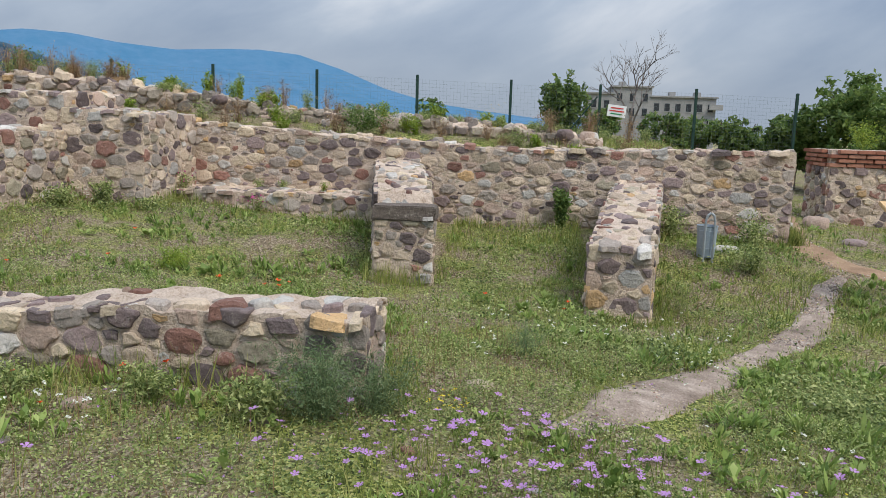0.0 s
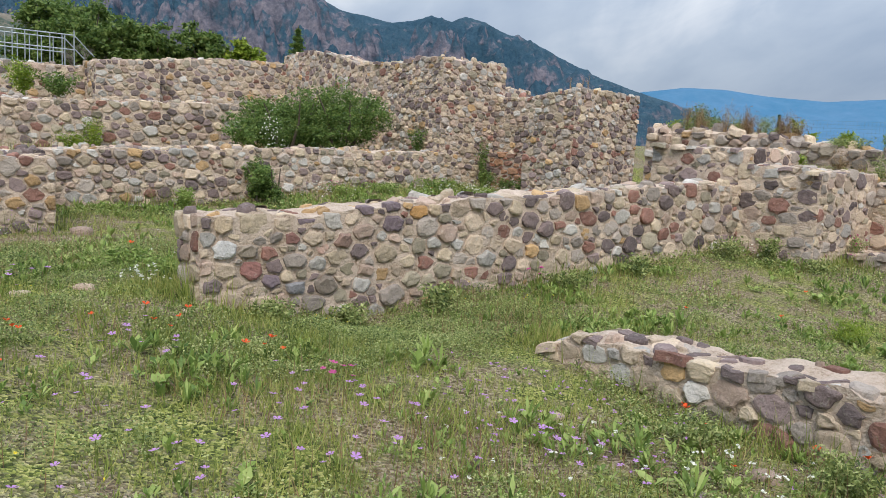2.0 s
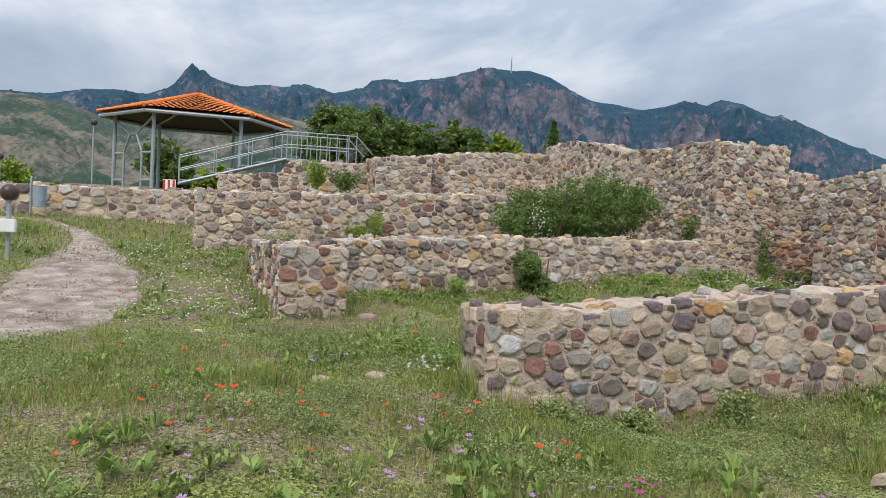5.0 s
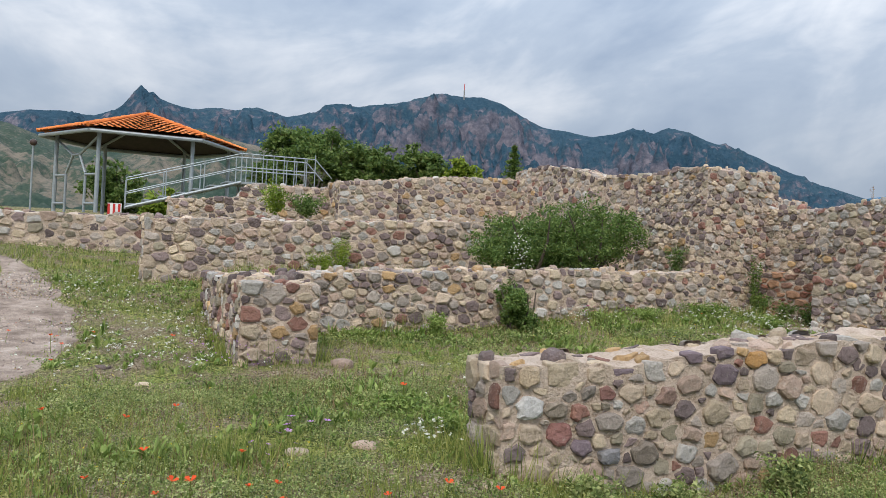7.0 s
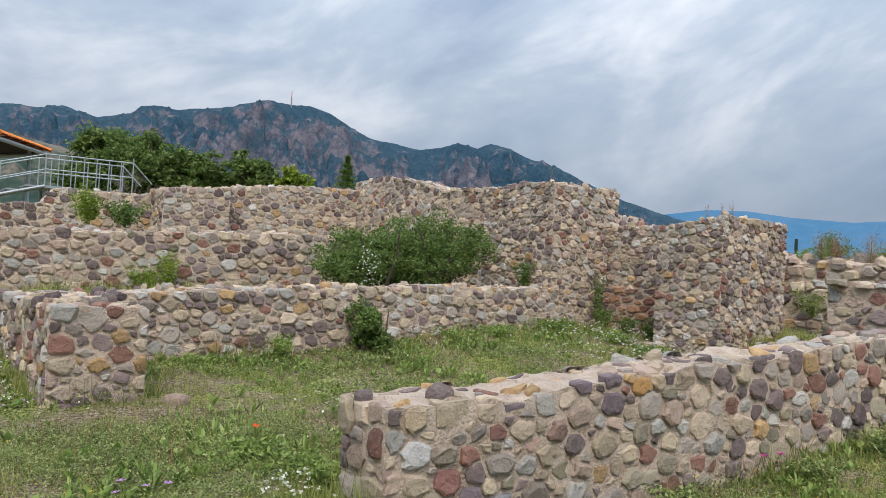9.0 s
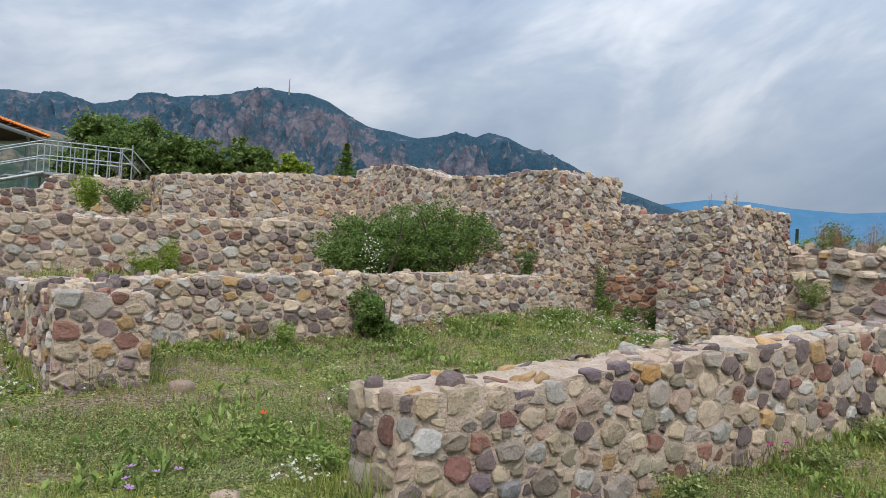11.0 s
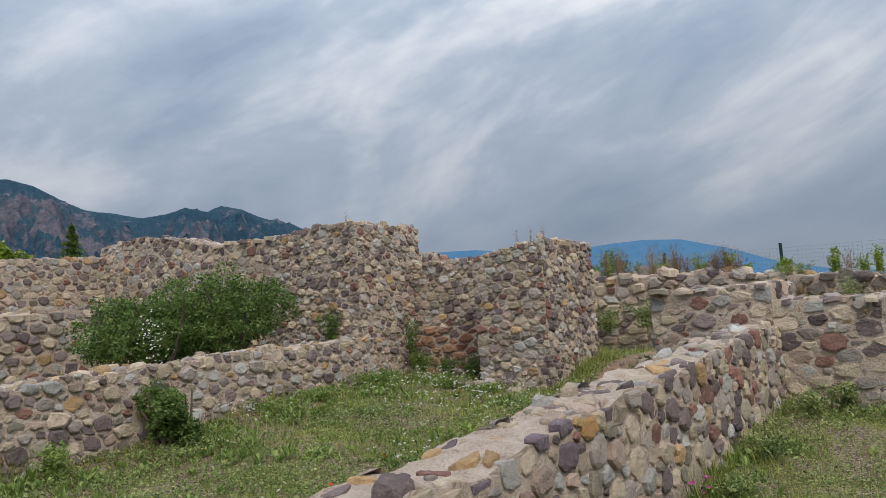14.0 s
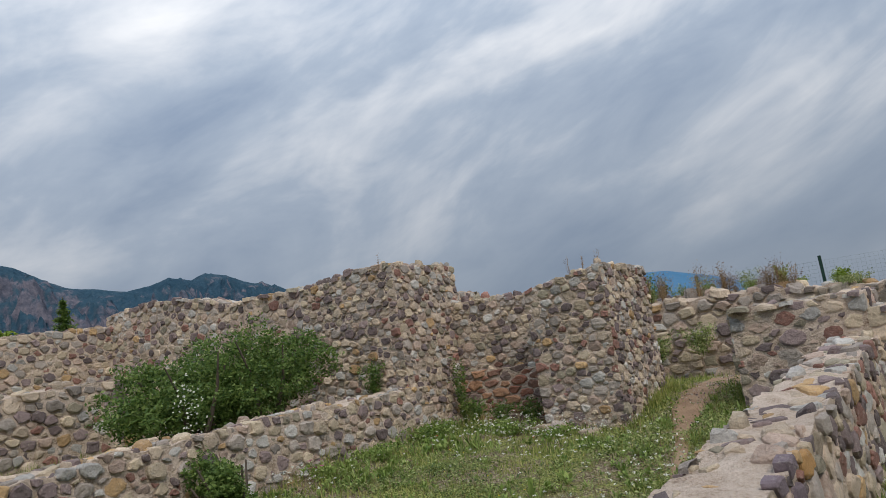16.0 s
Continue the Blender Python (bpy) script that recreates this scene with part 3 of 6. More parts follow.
MARKED = [(2.17, 1.08, 0.090, 'cream'), (2.17, 0.89, 0.102, 'white'), (2.36, 0.87, 0.084, 'tan'), (2.71, 0.96, 0.067, 'dred'), (2.82, 1.12, 0.095, 'purple'), (3.08, 1.09, 0.097, 'grey'), (2.39, 0.73, 0.108, 'red'), (2.55, 0.64, 0.070, 'purple'), (2.76, 0.57, 0.088, 'blue'), (3.02, 0.58, 0.102, 'brown'), (3.23, 0.70, 0.082, 'olive'), (3.16, 0.93, 0.082, 'pink'), (2.97, 0.87, 0.064, 'pink'), (3.39, 1.18, 0.079, 'purple'), (3.64, 1.19, 0.085, 'purple'), (3.65, 1.06, 0.110, 'purple'), (3.89, 1.15, 0.087, 'orange'), (4.09, 1.17, 0.062, 'cream')]
rubble_wall("low freestanding rubble wall of rounded purple, ochre and grey stones", -6.14, -5.7, 2.0, 9.0, [(2.0, 1.13), (3.0, 1.15), (4.2, 1.25), (5.5, 1.31), (7.2, 1.40), (9.0, 1.48)], "y", "esnwt", 0.034, 0.14, 0.028, fixed=MARKED)
rubble_wall("knee-high broken rubble wall stub with crumbling top", -4.15, -0.8, 3.85, 4.35, [(-4.15, .34), (-3.8, .50), (-3.0, .55), (-2.2, .62), (-0.8, .64)], "x", "swet", 0.036, 0.125, 0.026)
rubble_wall(L, -7.08, -5.75, 9.0, 10.5, [(-7.08, 1.93), (-5.75, 1.93)], "x", "swet", 0.036, 0.17, 0.018, flat=1.5)
rubble_wall(L, -5.75, -4.7, 9.0, 10.5, [(-5.75, 1.73), (-4.7, 1.69)], "x", "set", 0.036, 0.16, 0.018, flat=1.5)
rubble_wall("long low rubble wall of flat grey and ochre stones", -4.7, 3.5, 10.5, 11.0, [(-4.7, 1.60), (-2.6, 1.48), (-0.3, 1.36), (1.5, 1.40), (3.5, 1.44)], "x", "set", 0.034, 0.155, 0.018, limit=290, flat=1.65)
rubble_wall("low stone ledge along the foot of a rubble wall", -4.7, -1.4, 9.75, 10.5, [(-4.7, .72), (-1.4, .70)], "x", "st", 0.035, 0.12, 0.018)
rubble_wall("short cross wall with a sloping mortared top", -1.52, -0.9, 7.55, 10.5, [(7.55, .76), (7.84, .80), (7.9, .96), (10.5, 1.18)], "y", "swet", 0.034, 0.13, 0.022, skew=-0.19)
rubble_wall("stepped rubble cross wall with a sloping broken top", 0.6, 1.2, 7.1, 10.5, [(7.1, .58), (7.5, .68), (9.2, .90), (10.5, .98)], "y", "swet", 0.034, 0.15, 0.022, skew=0.18)
rubble_wall("tall restored rubble pier with sharp corners", -9.3, -8.28, 8.65, 10.15, [(-9.3, 2.58), (-8.28, 2.72)], "x", "set", 0.026, 0.098, 0.034)
rubble_wall("recessed rubble wall between the pier and the tower", -10.9, -9.3, 9.4, 10.15, [(-10.9, 2.73), (-9.3, 2.58)], "x", "st", 0.026, 0.098, 0.034)
rubble_wall("red burnt stone blocking in a low recess", -10.85, -9.3, 9.34, 9.42, [(-10.85, 1.72), (-9.3, 1.66)], "x", "s", 0.06, 0.14, 0.026, mat=M_BURNT, flat=2.0)
rubble_wall("low stone kerb before the recess", -10.0, -9.0, 8.35, 8.6, [(-10.0, 0.98), (-9.0, 0.98)], "x", "set", 0.05, 0.10, 0.022)
rubble_wall("tall rounded rubble tower stump, weathered at the crown", -12.5, -10.85, 8.15, 9.6, [(-12.5, 3.18), (-11.2, 3.28), (-10.85, 3.24)], "x", "set", 0.026, 0.098, 0.034)
rubble_wall("broken shoulder of the tower stump", -12.3, -10.9, 9.6, 10.3, [(-12.3, 2.95), (-10.9, 2.88)], "x", "et", 0.026, 0.098, 0.034)
rubble_wall("low rubble wall running up to the tower", -11.2, -10.6, 1.75, 8.15, [(1.75, 1.40), (3.0, 1.48), (5.0, 1.56), (8.15, 1.64)], "y", "et", 0.030, 0.11, 0.034)
rubble_wall("squared end pier of a low rubble wall", -12.0, -8.95, 1.02, 1.75, [(-12.0, 1.34), (-8.95, 1.38)], "x", "set", 0.032, 0.118, 0.034)
rubble_wall("chest-high terrace wall of dark and pale field stones", -14.4, -13.8, 0.36, 8.9, [(0.36, 2.02), (3.0, 2.14), (6.0, 2.32), (8.9, 2.45)], "y", "est", 0.042, 0.118, 0.034)
rubble_wall("rough terrace wall beside the gravel path", -18.0, -17.4, -9.0, 0.6, [(-9.0, 1.95), (0.6, 2.12)], "y", "et", 0.055, 0.14, 0.024)
rubble_wall("upper rubble wall behind the tower", -18.4, -14.5, 9.0, 9.7, [(-18.4, 3.80), (-17.2, 3.86), (-15.9, 3.70), (-14.9, 3.42), (-14.5, 3.40)], "x", "ste", 0.042, 0.12, 0.024)
rubble_wall("upper rubble wall joining the tower", -14.5, -12.5, 8.9, 9.7, [(-14.5, 3.42), (-12.5, 3.36)], "x", "st", 0.042, 0.12, 0.024)
rubble_wall("upper terrace wall of the ruin", -18.9, -18.3, 5.75, 9.0, [(5.75, 3.34), (7.5, 3.55), (9.0, 3.62)], "y", "est", 0.042, 0.12, 0.024)
rubble_wall("squared buttress of the upper terrace", -18.9, -17.9, 4.4, 5.75, [(4.4, 3.16), (5.75, 3.28)], "y", "est", 0.042, 0.12, 0.024)
rubble_wall("low broken wall on the upper terrace", -19.2, -18.7, 1.0, 4.4, [(1.0, 2.55), (2.4, 2.70), (2.6, 3.0), (4.4, 3.05)], "y", "et", 0.042, 0.13, 0.024)
rubble_wall("old dry-laid bank wall of rough blocks", -9.9, 1.2, 12.6, 13.3, [(-9.9, 2.34), (-7.6, 2.26), (-6.3, 2.10), (-4.2, 1.84), (-1.3, 1.70), (1.2, 1.50)], "x", "st", 0.06, 0.15, 0.05, mat=M_DARKSTONE, joined=M_STONE_JOINED, crest=2.2)


# ---- distance ----
RIDGE = [(118, 6.2), (105, 6.9), (100.2, 7.16), (97.6, 7.31), (95.3, 7.86), (93.2, 8.07), (91.4, 7.96), (90.1, 8.48), (89.6, 8.93), (88.9, 9.89), (88.5, 10.2), (88.0, 9.98), (87.7, 10.06), (87.2, 9.64), (86.1, 9.28), (85.0, 9.12), (83.4, 9.38), (82.1, 9.35), (80.6, 9.68), (78.4, 9.23),
         (76.3, 9.72), (75.7, 10.33), (74.6, 10.48), (73.3, 10.35), (70.5, 10.81), (69.3, 11.12), (67.3, 11.66), (65.4, 11.58), (63.9, 11.54), (62.6, 11.17), (60.9, 10.28), (59.5, 9.6), (57.4, 9.29), (55.7, 8.95), (54.2, 9.22), (52.9, 9.59), (51.4, 9.31), (50.4, 9.7), (48.9, 9.37), (47.7, 8.78), (45.2, 8.09),
         (43.1, 7.03), (41.1, 6.13), (38, 5.11), (34, 3.9), (30, 2.8), (24, 1.4), (18, 0.3)]
FAR_RIDGE = [(44, 3.5), (37.4, 5.0), (34.6, 5.4), (31.8, 5.35), (28.9, 4.95), (25.3, 4.7), (21.9, 4.93), (19.6, 5.0), (16.9, 4.78), (14, 3.9), (10.7, 2.6), (7.4, 1.7), (3.6, 1.2), (0.3, 0.85), (-6, 0.3)]
HILL = [(118, 6.5), (105, 7.2), (100.2, 7.2), (98.6, 7.3), (96.3, 7.0), (94.2, 6.3), (92.0, 6.0), (88.7, 7.0), (84.5, 8.0), (82.1, 7.4), (78.8, 6.8), (74, 4.8), (66, 2.5)]


def mountains(name, label, profile, near, far, mat, rough, steps=320, rows=46):
    """A range of slopes seen from below: its crest follows the profile of (azimuth, elevation), its flanks are cut by gullies."""
    a0, a1 = min(p[0] for p in profile), max(p[0] for p in profile)
    prof = sorted(profile)
    verts, faces = [], []
    for j in range(rows + 1):
        k = j / rows
        r = near + (far - near) * k
        for i in range(steps + 1):
            az = a0 + (a1 - a0) * i / steps
            jag = 0.05 * noise.fractal((az * 1.1, 4.0, far * 0.01), 0.8, 2.2, 4) if rough > 0.3 else 0.0
            crest = math.tan(radians(along(prof, az) + jag)) * (near + (far - near) * 0.9)
            x, y = -math.sin(radians(az)) * r, math.cos(radians(az)) * r
            kk = min(1.0, k / 0.9)
            shape = kk ** 1.35
            g = noise.ridged_multi_fractal((x / far * 9, y / far * 9, 3.0), 1.0, 2.1, 6, 1.0, 2.0) - 1.2
            f = noise.fractal((x / far * 40, y / far * 40, 1.0), 1.0, 2.0, 5)
            z = crest * shape + rough * crest * (g * 0.18 + f * 0.20) * math.sin(math.pi * min(1, kk)) ** 0.7 + rough * far * 0.0009 * f
            if k > 0.9:
                z *= 1 - (k - 0.9) * 0.6
            verts.append((x, y, z - 12 * (1 - k)))
    w = steps + 1
    faces = [(j * w + i, (j + 1) * w + i, (j + 1) * w + i + 1, j * w + i + 1) for j in range(rows) for i in range(steps)]
    return tagged(new(name, mesh_of(name, verts, faces, mat)), label, "mountain", kind="structure")


mountains("backdrop_1", "rocky mountain ridge with green scrub slopes, tinted blue for haze", RIDGE, 900, 2300, M_ROCKY_HAZED, 1.0, 1000, 130)
mountains("backdrop_2", "mountain in the far distance, coloured blue for haze", FAR_RIDGE, 3000, 4200, M_FAR_HAZE, 0.12)
mountains("backdrop_3", "dry scrubby foothill", HILL, 250, 750, M_HILL, 0.5, 420, 60)


# ---- more materials ----
M_GRASS = material("grass_blades", [(0.20, (0.066, 0.108, 0.026)), (0.42, (0.195, 0.250, 0.055)), (0.62, (0.34, 0.36, 0.098)), (0.86, (0.54, 0.48, 0.22))], scale=1.1, fine=7.0, rough=0.7, bump=0, vary="island", spread=0.24, translucent=0.3)
M_HERB = material("herb_leaves", [(0.20, (0.058, 0.096, 0.032)), (0.5, (0.225, 0.28, 0.085)), (0.8, (0.46, 0.48, 0.21))], scale=1.4, fine=9.0, rough=0.6, bump=0, vary="island", spread=0.26, translucent=0.3)
M_TUFT = material("tuft_leaves", [(0.20, (0.062, 0.12, 0.028)), (0.5, (0.20, 0.285, 0.062)), (0.8, (0.40, 0.46, 0.16))], scale=1.2, fine=8.0, rough=0.55, bump=0, vary="island", spread=0.2, translucent=0.3)
M_DRY = material("dry_stalks", [(0.3, (0.17, 0.095, 0.055)), (0.6, (0.30, 0.20, 0.11)), (0.8, (0.42, 0.33, 0.19))], scale=3.0, fine=12.0, rough=0.8, bump=0, vary="island", spread=0.25, translucent=0.15)
M_LEAF = material("bush_leaves", [(0.20, (0.055, 0.105, 0.026)), (0.5, (0.125, 0.20, 0.048)), (0.8, (0.23, 0.30, 0.085))], scale=2.2, fine=11.0, rough=0.5, bump=0, vary="island", spread=0.28, translucent=0.4)
M_TREE = material("tree_leaves", [(0.20, (0.055, 0.10, 0.028)), (0.5, (0.125, 0.20, 0.05)), (0.8, (0.24, 0.30, 0.09))], scale=1.5, fine=9.0, rough=0.5, bump=0, vary="island", spread=0.28, translucent=0.45)
M_LIME = material("bright_shrub_leaves", [(0.20, (0.10, 0.16, 0.02)), (0.5, (0.20, 0.29, 0.035)), (0.8, (0.34, 0.38, 0.06))], scale=2.2, fine=11.0, rough=0.5, bump=0, vary="island", spread=0.25, translucent=0.3)
M_BLUEGREEN = material("feathery_leaves", [(0.2, (0.07, 0.115, 0.05)), (0.5, (0.135, 0.195, 0.085)), (0.8, (0.22, 0.27, 0.13))], scale=2.0, fine=12.0, rough=0.6, bump=0, vary="island", spread=0.25, translucent=0.3)
M_BARK = material("bark", [(0.3, (0.06, 0.045, 0.035)), (0.7, (0.18, 0.145, 0.115))], scale=9.0, fine=40.0, bump=0.8, stretch=(1, 1, 0.3))
M_DEADWOOD = material("dead_wood", [(0.3, (0.10, 0.085, 0.08)), (0.7, (0.23, 0.20, 0.185))], scale=9.0, fine=40.0, bump=0.6)
M_PETAL_RED = material("poppy_petals", [(0.3, (0.62, 0.055, 0.012)), (0.7, (0.82, 0.12, 0.025))], scale=40.0, fine=120.0, rough=0.5, bump=0.1, translucent=0.3)
M_PETAL_MAUVE = material("mauve_petals", [(0.3, (0.36, 0.17, 0.42)), (0.7, (0.58, 0.33, 0.64))], scale=40.0, fine=120.0, rough=0.5, bump=0.1, translucent=0.3)
M_PETAL_PINK = material("magenta_petals", [(0.3, (0.42, 0.03, 0.19)), (0.7, (0.62, 0.09, 0.34))], scale=40.0, fine=120.0, rough=0.5, bump=0.1, translucent=0.3)
M_PETAL_WHITE = material("white_petals", [(0.3, (0.58, 0.58, 0.48)), (0.7, (0.78, 0.78, 0.70))], scale=40.0, fine=120.0, rough=0.6, bump=0, translucent=0.25)
M_PETAL_YELLOW = material("yellow_petals", [(0.3, (0.62, 0.47, 0.03)), (0.7, (0.80, 0.66, 0.06))], scale=40.0, fine=120.0, rough=0.6, bump=0, translucent=0.25)
M_STEEL = material("galvanised_steel", [(0.3, (0.25, 0.28, 0.30)), (0.7, (0.38, 0.42, 0.44))], scale=6.0, fine=60.0, rough=0.45, bump=0.05, metallic=0.35)
M_BINBLUE = material("blue_grey_sheet_metal", [(0.3, (0.25, 0.31, 0.37)), (0.7, (0.38, 0.44, 0.50))], scale=7.0, fine=50.0, rough=0.45, bump=0.08, metallic=0.3)
M_TILE = material("orange_roof_tile", [(0.3, (0.52, 0.14, 0.035)), (0.5, (0.68, 0.215, 0.055)), (0.75, (0.78, 0.30, 0.09))], scale=3.0, fine=30.0, rough=0.8, bump=0.4, vary="object", spread=0.2)
M_SOFFIT = material("dark_soffit_boards", [(0.3, (0.035, 0.027, 0.022)), (0.7, (0.075, 0.055, 0.045))], scale=5.0, fine=30.0, rough=0.8, bump=0.3)
M_FENCE = material("green_fence_paint", [(0.3, (0.012, 0.035, 0.028)), (0.7, (0.025, 0.06, 0.045))], scale=8.0, fine=40.0, rough=0.5, bump=0.05)
M_WIRE = material("fence_wire", [(0.3, (0.10, 0.14, 0.14)), (0.7, (0.17, 0.21, 0.21))], scale=8.0, fine=40.0, rough=0.5, bump=0, metallic=0.2)
M_CONCRETE = material("weathered_concrete", [(0.3, (0.20, 0.20, 0.20)), (0.7, (0.36, 0.35, 0.34))], scale=0.4, fine=3.0, rough=0.9, bump=0.2)
M_GLASS_DARK = material("dark_window", [(0.3, (0.02, 0.022, 0.026)), (0.7, (0.05, 0.055, 0.06))], scale=0.5, fine=3.0, rough=0.2, bump=0)
M_WHITE = material("white_painted_board", [(0.3, (0.66, 0.66, 0.65)), (0.7, (0.80, 0.80, 0.79))], scale=8.0, fine=60.0, rough=0.6, bump=0.05)
M_REDPAINT = material("red_paint", [(0.3, (0.45, 0.03, 0.03)), (0.7, (0.58, 0.06, 0.05))], scale=8.0, fine=60.0, rough=0.6, bump=0.05)
M_GREENPAINT = material("green_paint", [(0.3, (0.03, 0.22, 0.09)), (0.7, (0.05, 0.30, 0.13))], scale=8.0, fine=60.0, rough=0.6, bump=0.05)
M_BRICK = material("red_brick", [(0.3, (0.22, 0.085, 0.055)), (0.5, (0.33, 0.14, 0.09)), (0.75, (0.42, 0.21, 0.145))], scale=6.0, fine=60.0, rough=0.9, bump=0.6, vary="object", spread=0.2)
M_TIMBER = material("planed_timber", [(0.3, (0.42, 0.26, 0.12)), (0.7, (0.60, 0.41, 0.22))], scale=4.0, fine=40.0, rough=0.6, bump=0.2, stretch=(1, 6, 6))
M_GLOBE = material("smoked_lamp_globe", [(0.3, (0.05, 0.035, 0.03)), (0.7, (0.09, 0.06, 0.05))], scale=6.0, fine=40.0, rough=0.3, bump=0)

# ---- plants ----
GX = np.arange(-24, 8.001, 0.1)
GY = np.arange(-5, 18.001, 0.1)
GH = np.array([[ground_z(x, y) for x in GX] for y in GY[::2]])
GH = np.repeat(GH, 2, axis=0)[:len(GY)]
GH[1:-1:2] = 0.5 * (GH[0:-2:2] + GH[2::2]) if len(GY) % 2 else GH[1:-1:2]


def heights(x, y):
    i = np.clip((x - GX[0]) / 0.1, 0, len(GX) - 1.001)
    j = np.clip((y - GY[0]) / 0.1, 0, len(GY) - 1.001)
    a, b = i.astype(int), j.astype(int)
    fx, fy = i - a, j - b
    return (GH[b, a] * (1 - fx) + GH[b, a + 1] * fx) * (1 - fy) + (GH[b + 1, a] * (1 - fx) + GH[b + 1, a + 1] * fx) * fy


FOOTPRINTS = [(-6.14, -5.7, 2.0, 9.0), (-4.15, -0.8, 3.85, 4.35), (-7.08, -4.7, 9.0, 10.5), (-4.7, 3.5, 10.5, 11.0), (-4.7, -1.4, 9.75, 10.5), (-1.6, -0.95, 7.55, 10.5),
              (0.75, 1.3, 7.1, 10.5), (-10.9, -8.28, 8.6, 10.2), (-12.5, -10.85, 8.15, 10.3), (-11.2, -10.6, 1.75, 8.2), (-12.0, -8.95, 1.02, 1.75), (-14.4, -13.8, 0.36, 8.9), (-18, -17.4, -9, 0.6)]
rs = np.random.RandomState(4)


def path_gap(x, y):
    """How far points lie inside a path: 1 on its middle, 0 off it."""
    worst = np.zeros_like(x)
    for line in (PATH_EAST, PATH_GAP, PATH_WEST, PATH_NORTH):
        for a, b in zip(line, line[1:]):
            dx, dy = b[0] - a[0], b[1] - a[1]
            t = np.clip(((x - a[0]) * dx + (y - a[1]) * dy) / (dx * dx + dy * dy), 0, 1)
            d = np.hypot(x - a[0] - t * dx, y - a[1] - t * dy)
            worst = np.maximum(worst, 1 - d / (a[2] + (b[2] - a[2]) * t))
    return worst


def free_of_walls(x, y, m=0.0):
    ok = np.ones(len(x), bool)
    for (a, b, c, d) in FOOTPRINTS:
        ok &= ~((x > a - m) & (x < b + m) & (y > c - m) & (y < d + m))
    return ok


PH = rs.uniform(0, 6.28, (8, 2))


def patch(x, y, s):
    """A smooth pattern of patches between 0 and 1."""
    v = np.zeros_like(x)
    for k in range(8):
        f = s * (1 + 0.55 * k)
        a = k * 2.4
        v += np.sin(f * (x * math.cos(a) + y * math.sin(a)) + PH[k, 0] + 1.3 * np.sin(0.7 * f * (y * math.cos(a) - x * math.sin(a)) + PH[k, 1])) / (1 + 0.35 * k)
    return 1 / (1 + np.exp(-1.4 * v))


def quad_object(name, corners, mat, parent=None, label="", category="", kind=""):
    """One mesh of loose quads from an (n, 4, 3) array."""
    n = len(corners)
    me = bpy.data.meshes.new(name)
    me.vertices.add(n * 4)
    me.vertices.foreach_set("co", np.ascontiguousarray(corners, dtype=np.float32).ravel())
    me.loops.add(n * 4)
    me.loops.foreach_set("vertex_index", np.arange(n * 4, dtype=np.int32))
    me.polygons.add(n)
    me.polygons.foreach_set("loop_start", np.arange(0, n * 4, 4, dtype=np.int32))
    me.polygons.foreach_set("loop_total", np.full(n, 4, dtype=np.int32))
    me.materials.append(mat)
    me.update(calc_edges=True)
    ob = new(name, me)
    if parent:
        ob.parent = parent
    return tagged(ob, label, category, kind=kind)


def blade_quads(x, y, z, length, width, lean):
    """Tapered, leaning grass blades as quads."""
    n = len(x)
    a = rs.uniform(0, 6.283, n)
    b = rs.uniform(0, 6.283, n)
    sx, sy = np.cos(a) * width / 2, np.sin(a) * width / 2
    ox, oy = np.cos(b) * lean * length, np.sin(b) * lean * length
    q = np.zeros((n, 4, 3))
    q[:, 0] = np.stack([x - sx, y - sy, z], 1)
    q[:, 1] = np.stack([x + sx, y + sy, z], 1)
    h = length * np.sqrt(np.maximum(0.05, 1 - lean ** 2))
    q[:, 2] = np.stack([x + ox + sx * 0.15, y + oy + sy * 0.15, z + h], 1)
    q[:, 3] = np.stack([x + ox - sx * 0.15, y + oy - sy * 0.15, z + h], 1)
    return q


def leaf_quads(c, size, flat=0.5, slim=0.5):
    """Lens-shaped leaves as quads with random headings around the centres c."""
    n = len(c)
    d = rs.normal(0, 1, (n, 3))
    d[:, 2] *= flat
    d /= np.linalg.norm(d, axis=1)[:, None] + 1e-9
    e = rs.normal(0, 1, (n, 3))
    e[:, 2] *= flat
    e -= d * (d * e).sum(1)[:, None]
    e /= np.linalg.norm(e, axis=1)[:, None] + 1e-9
    s = size[:, None]
    return np.stack([c - d * s, c + e * s * slim, c + d * s, c - e * s * slim], 1)


def scatter(n, x0, x1, y0, y1):
    return rs.uniform(x0, x1, n), rs.uniform(y0, y1, n)


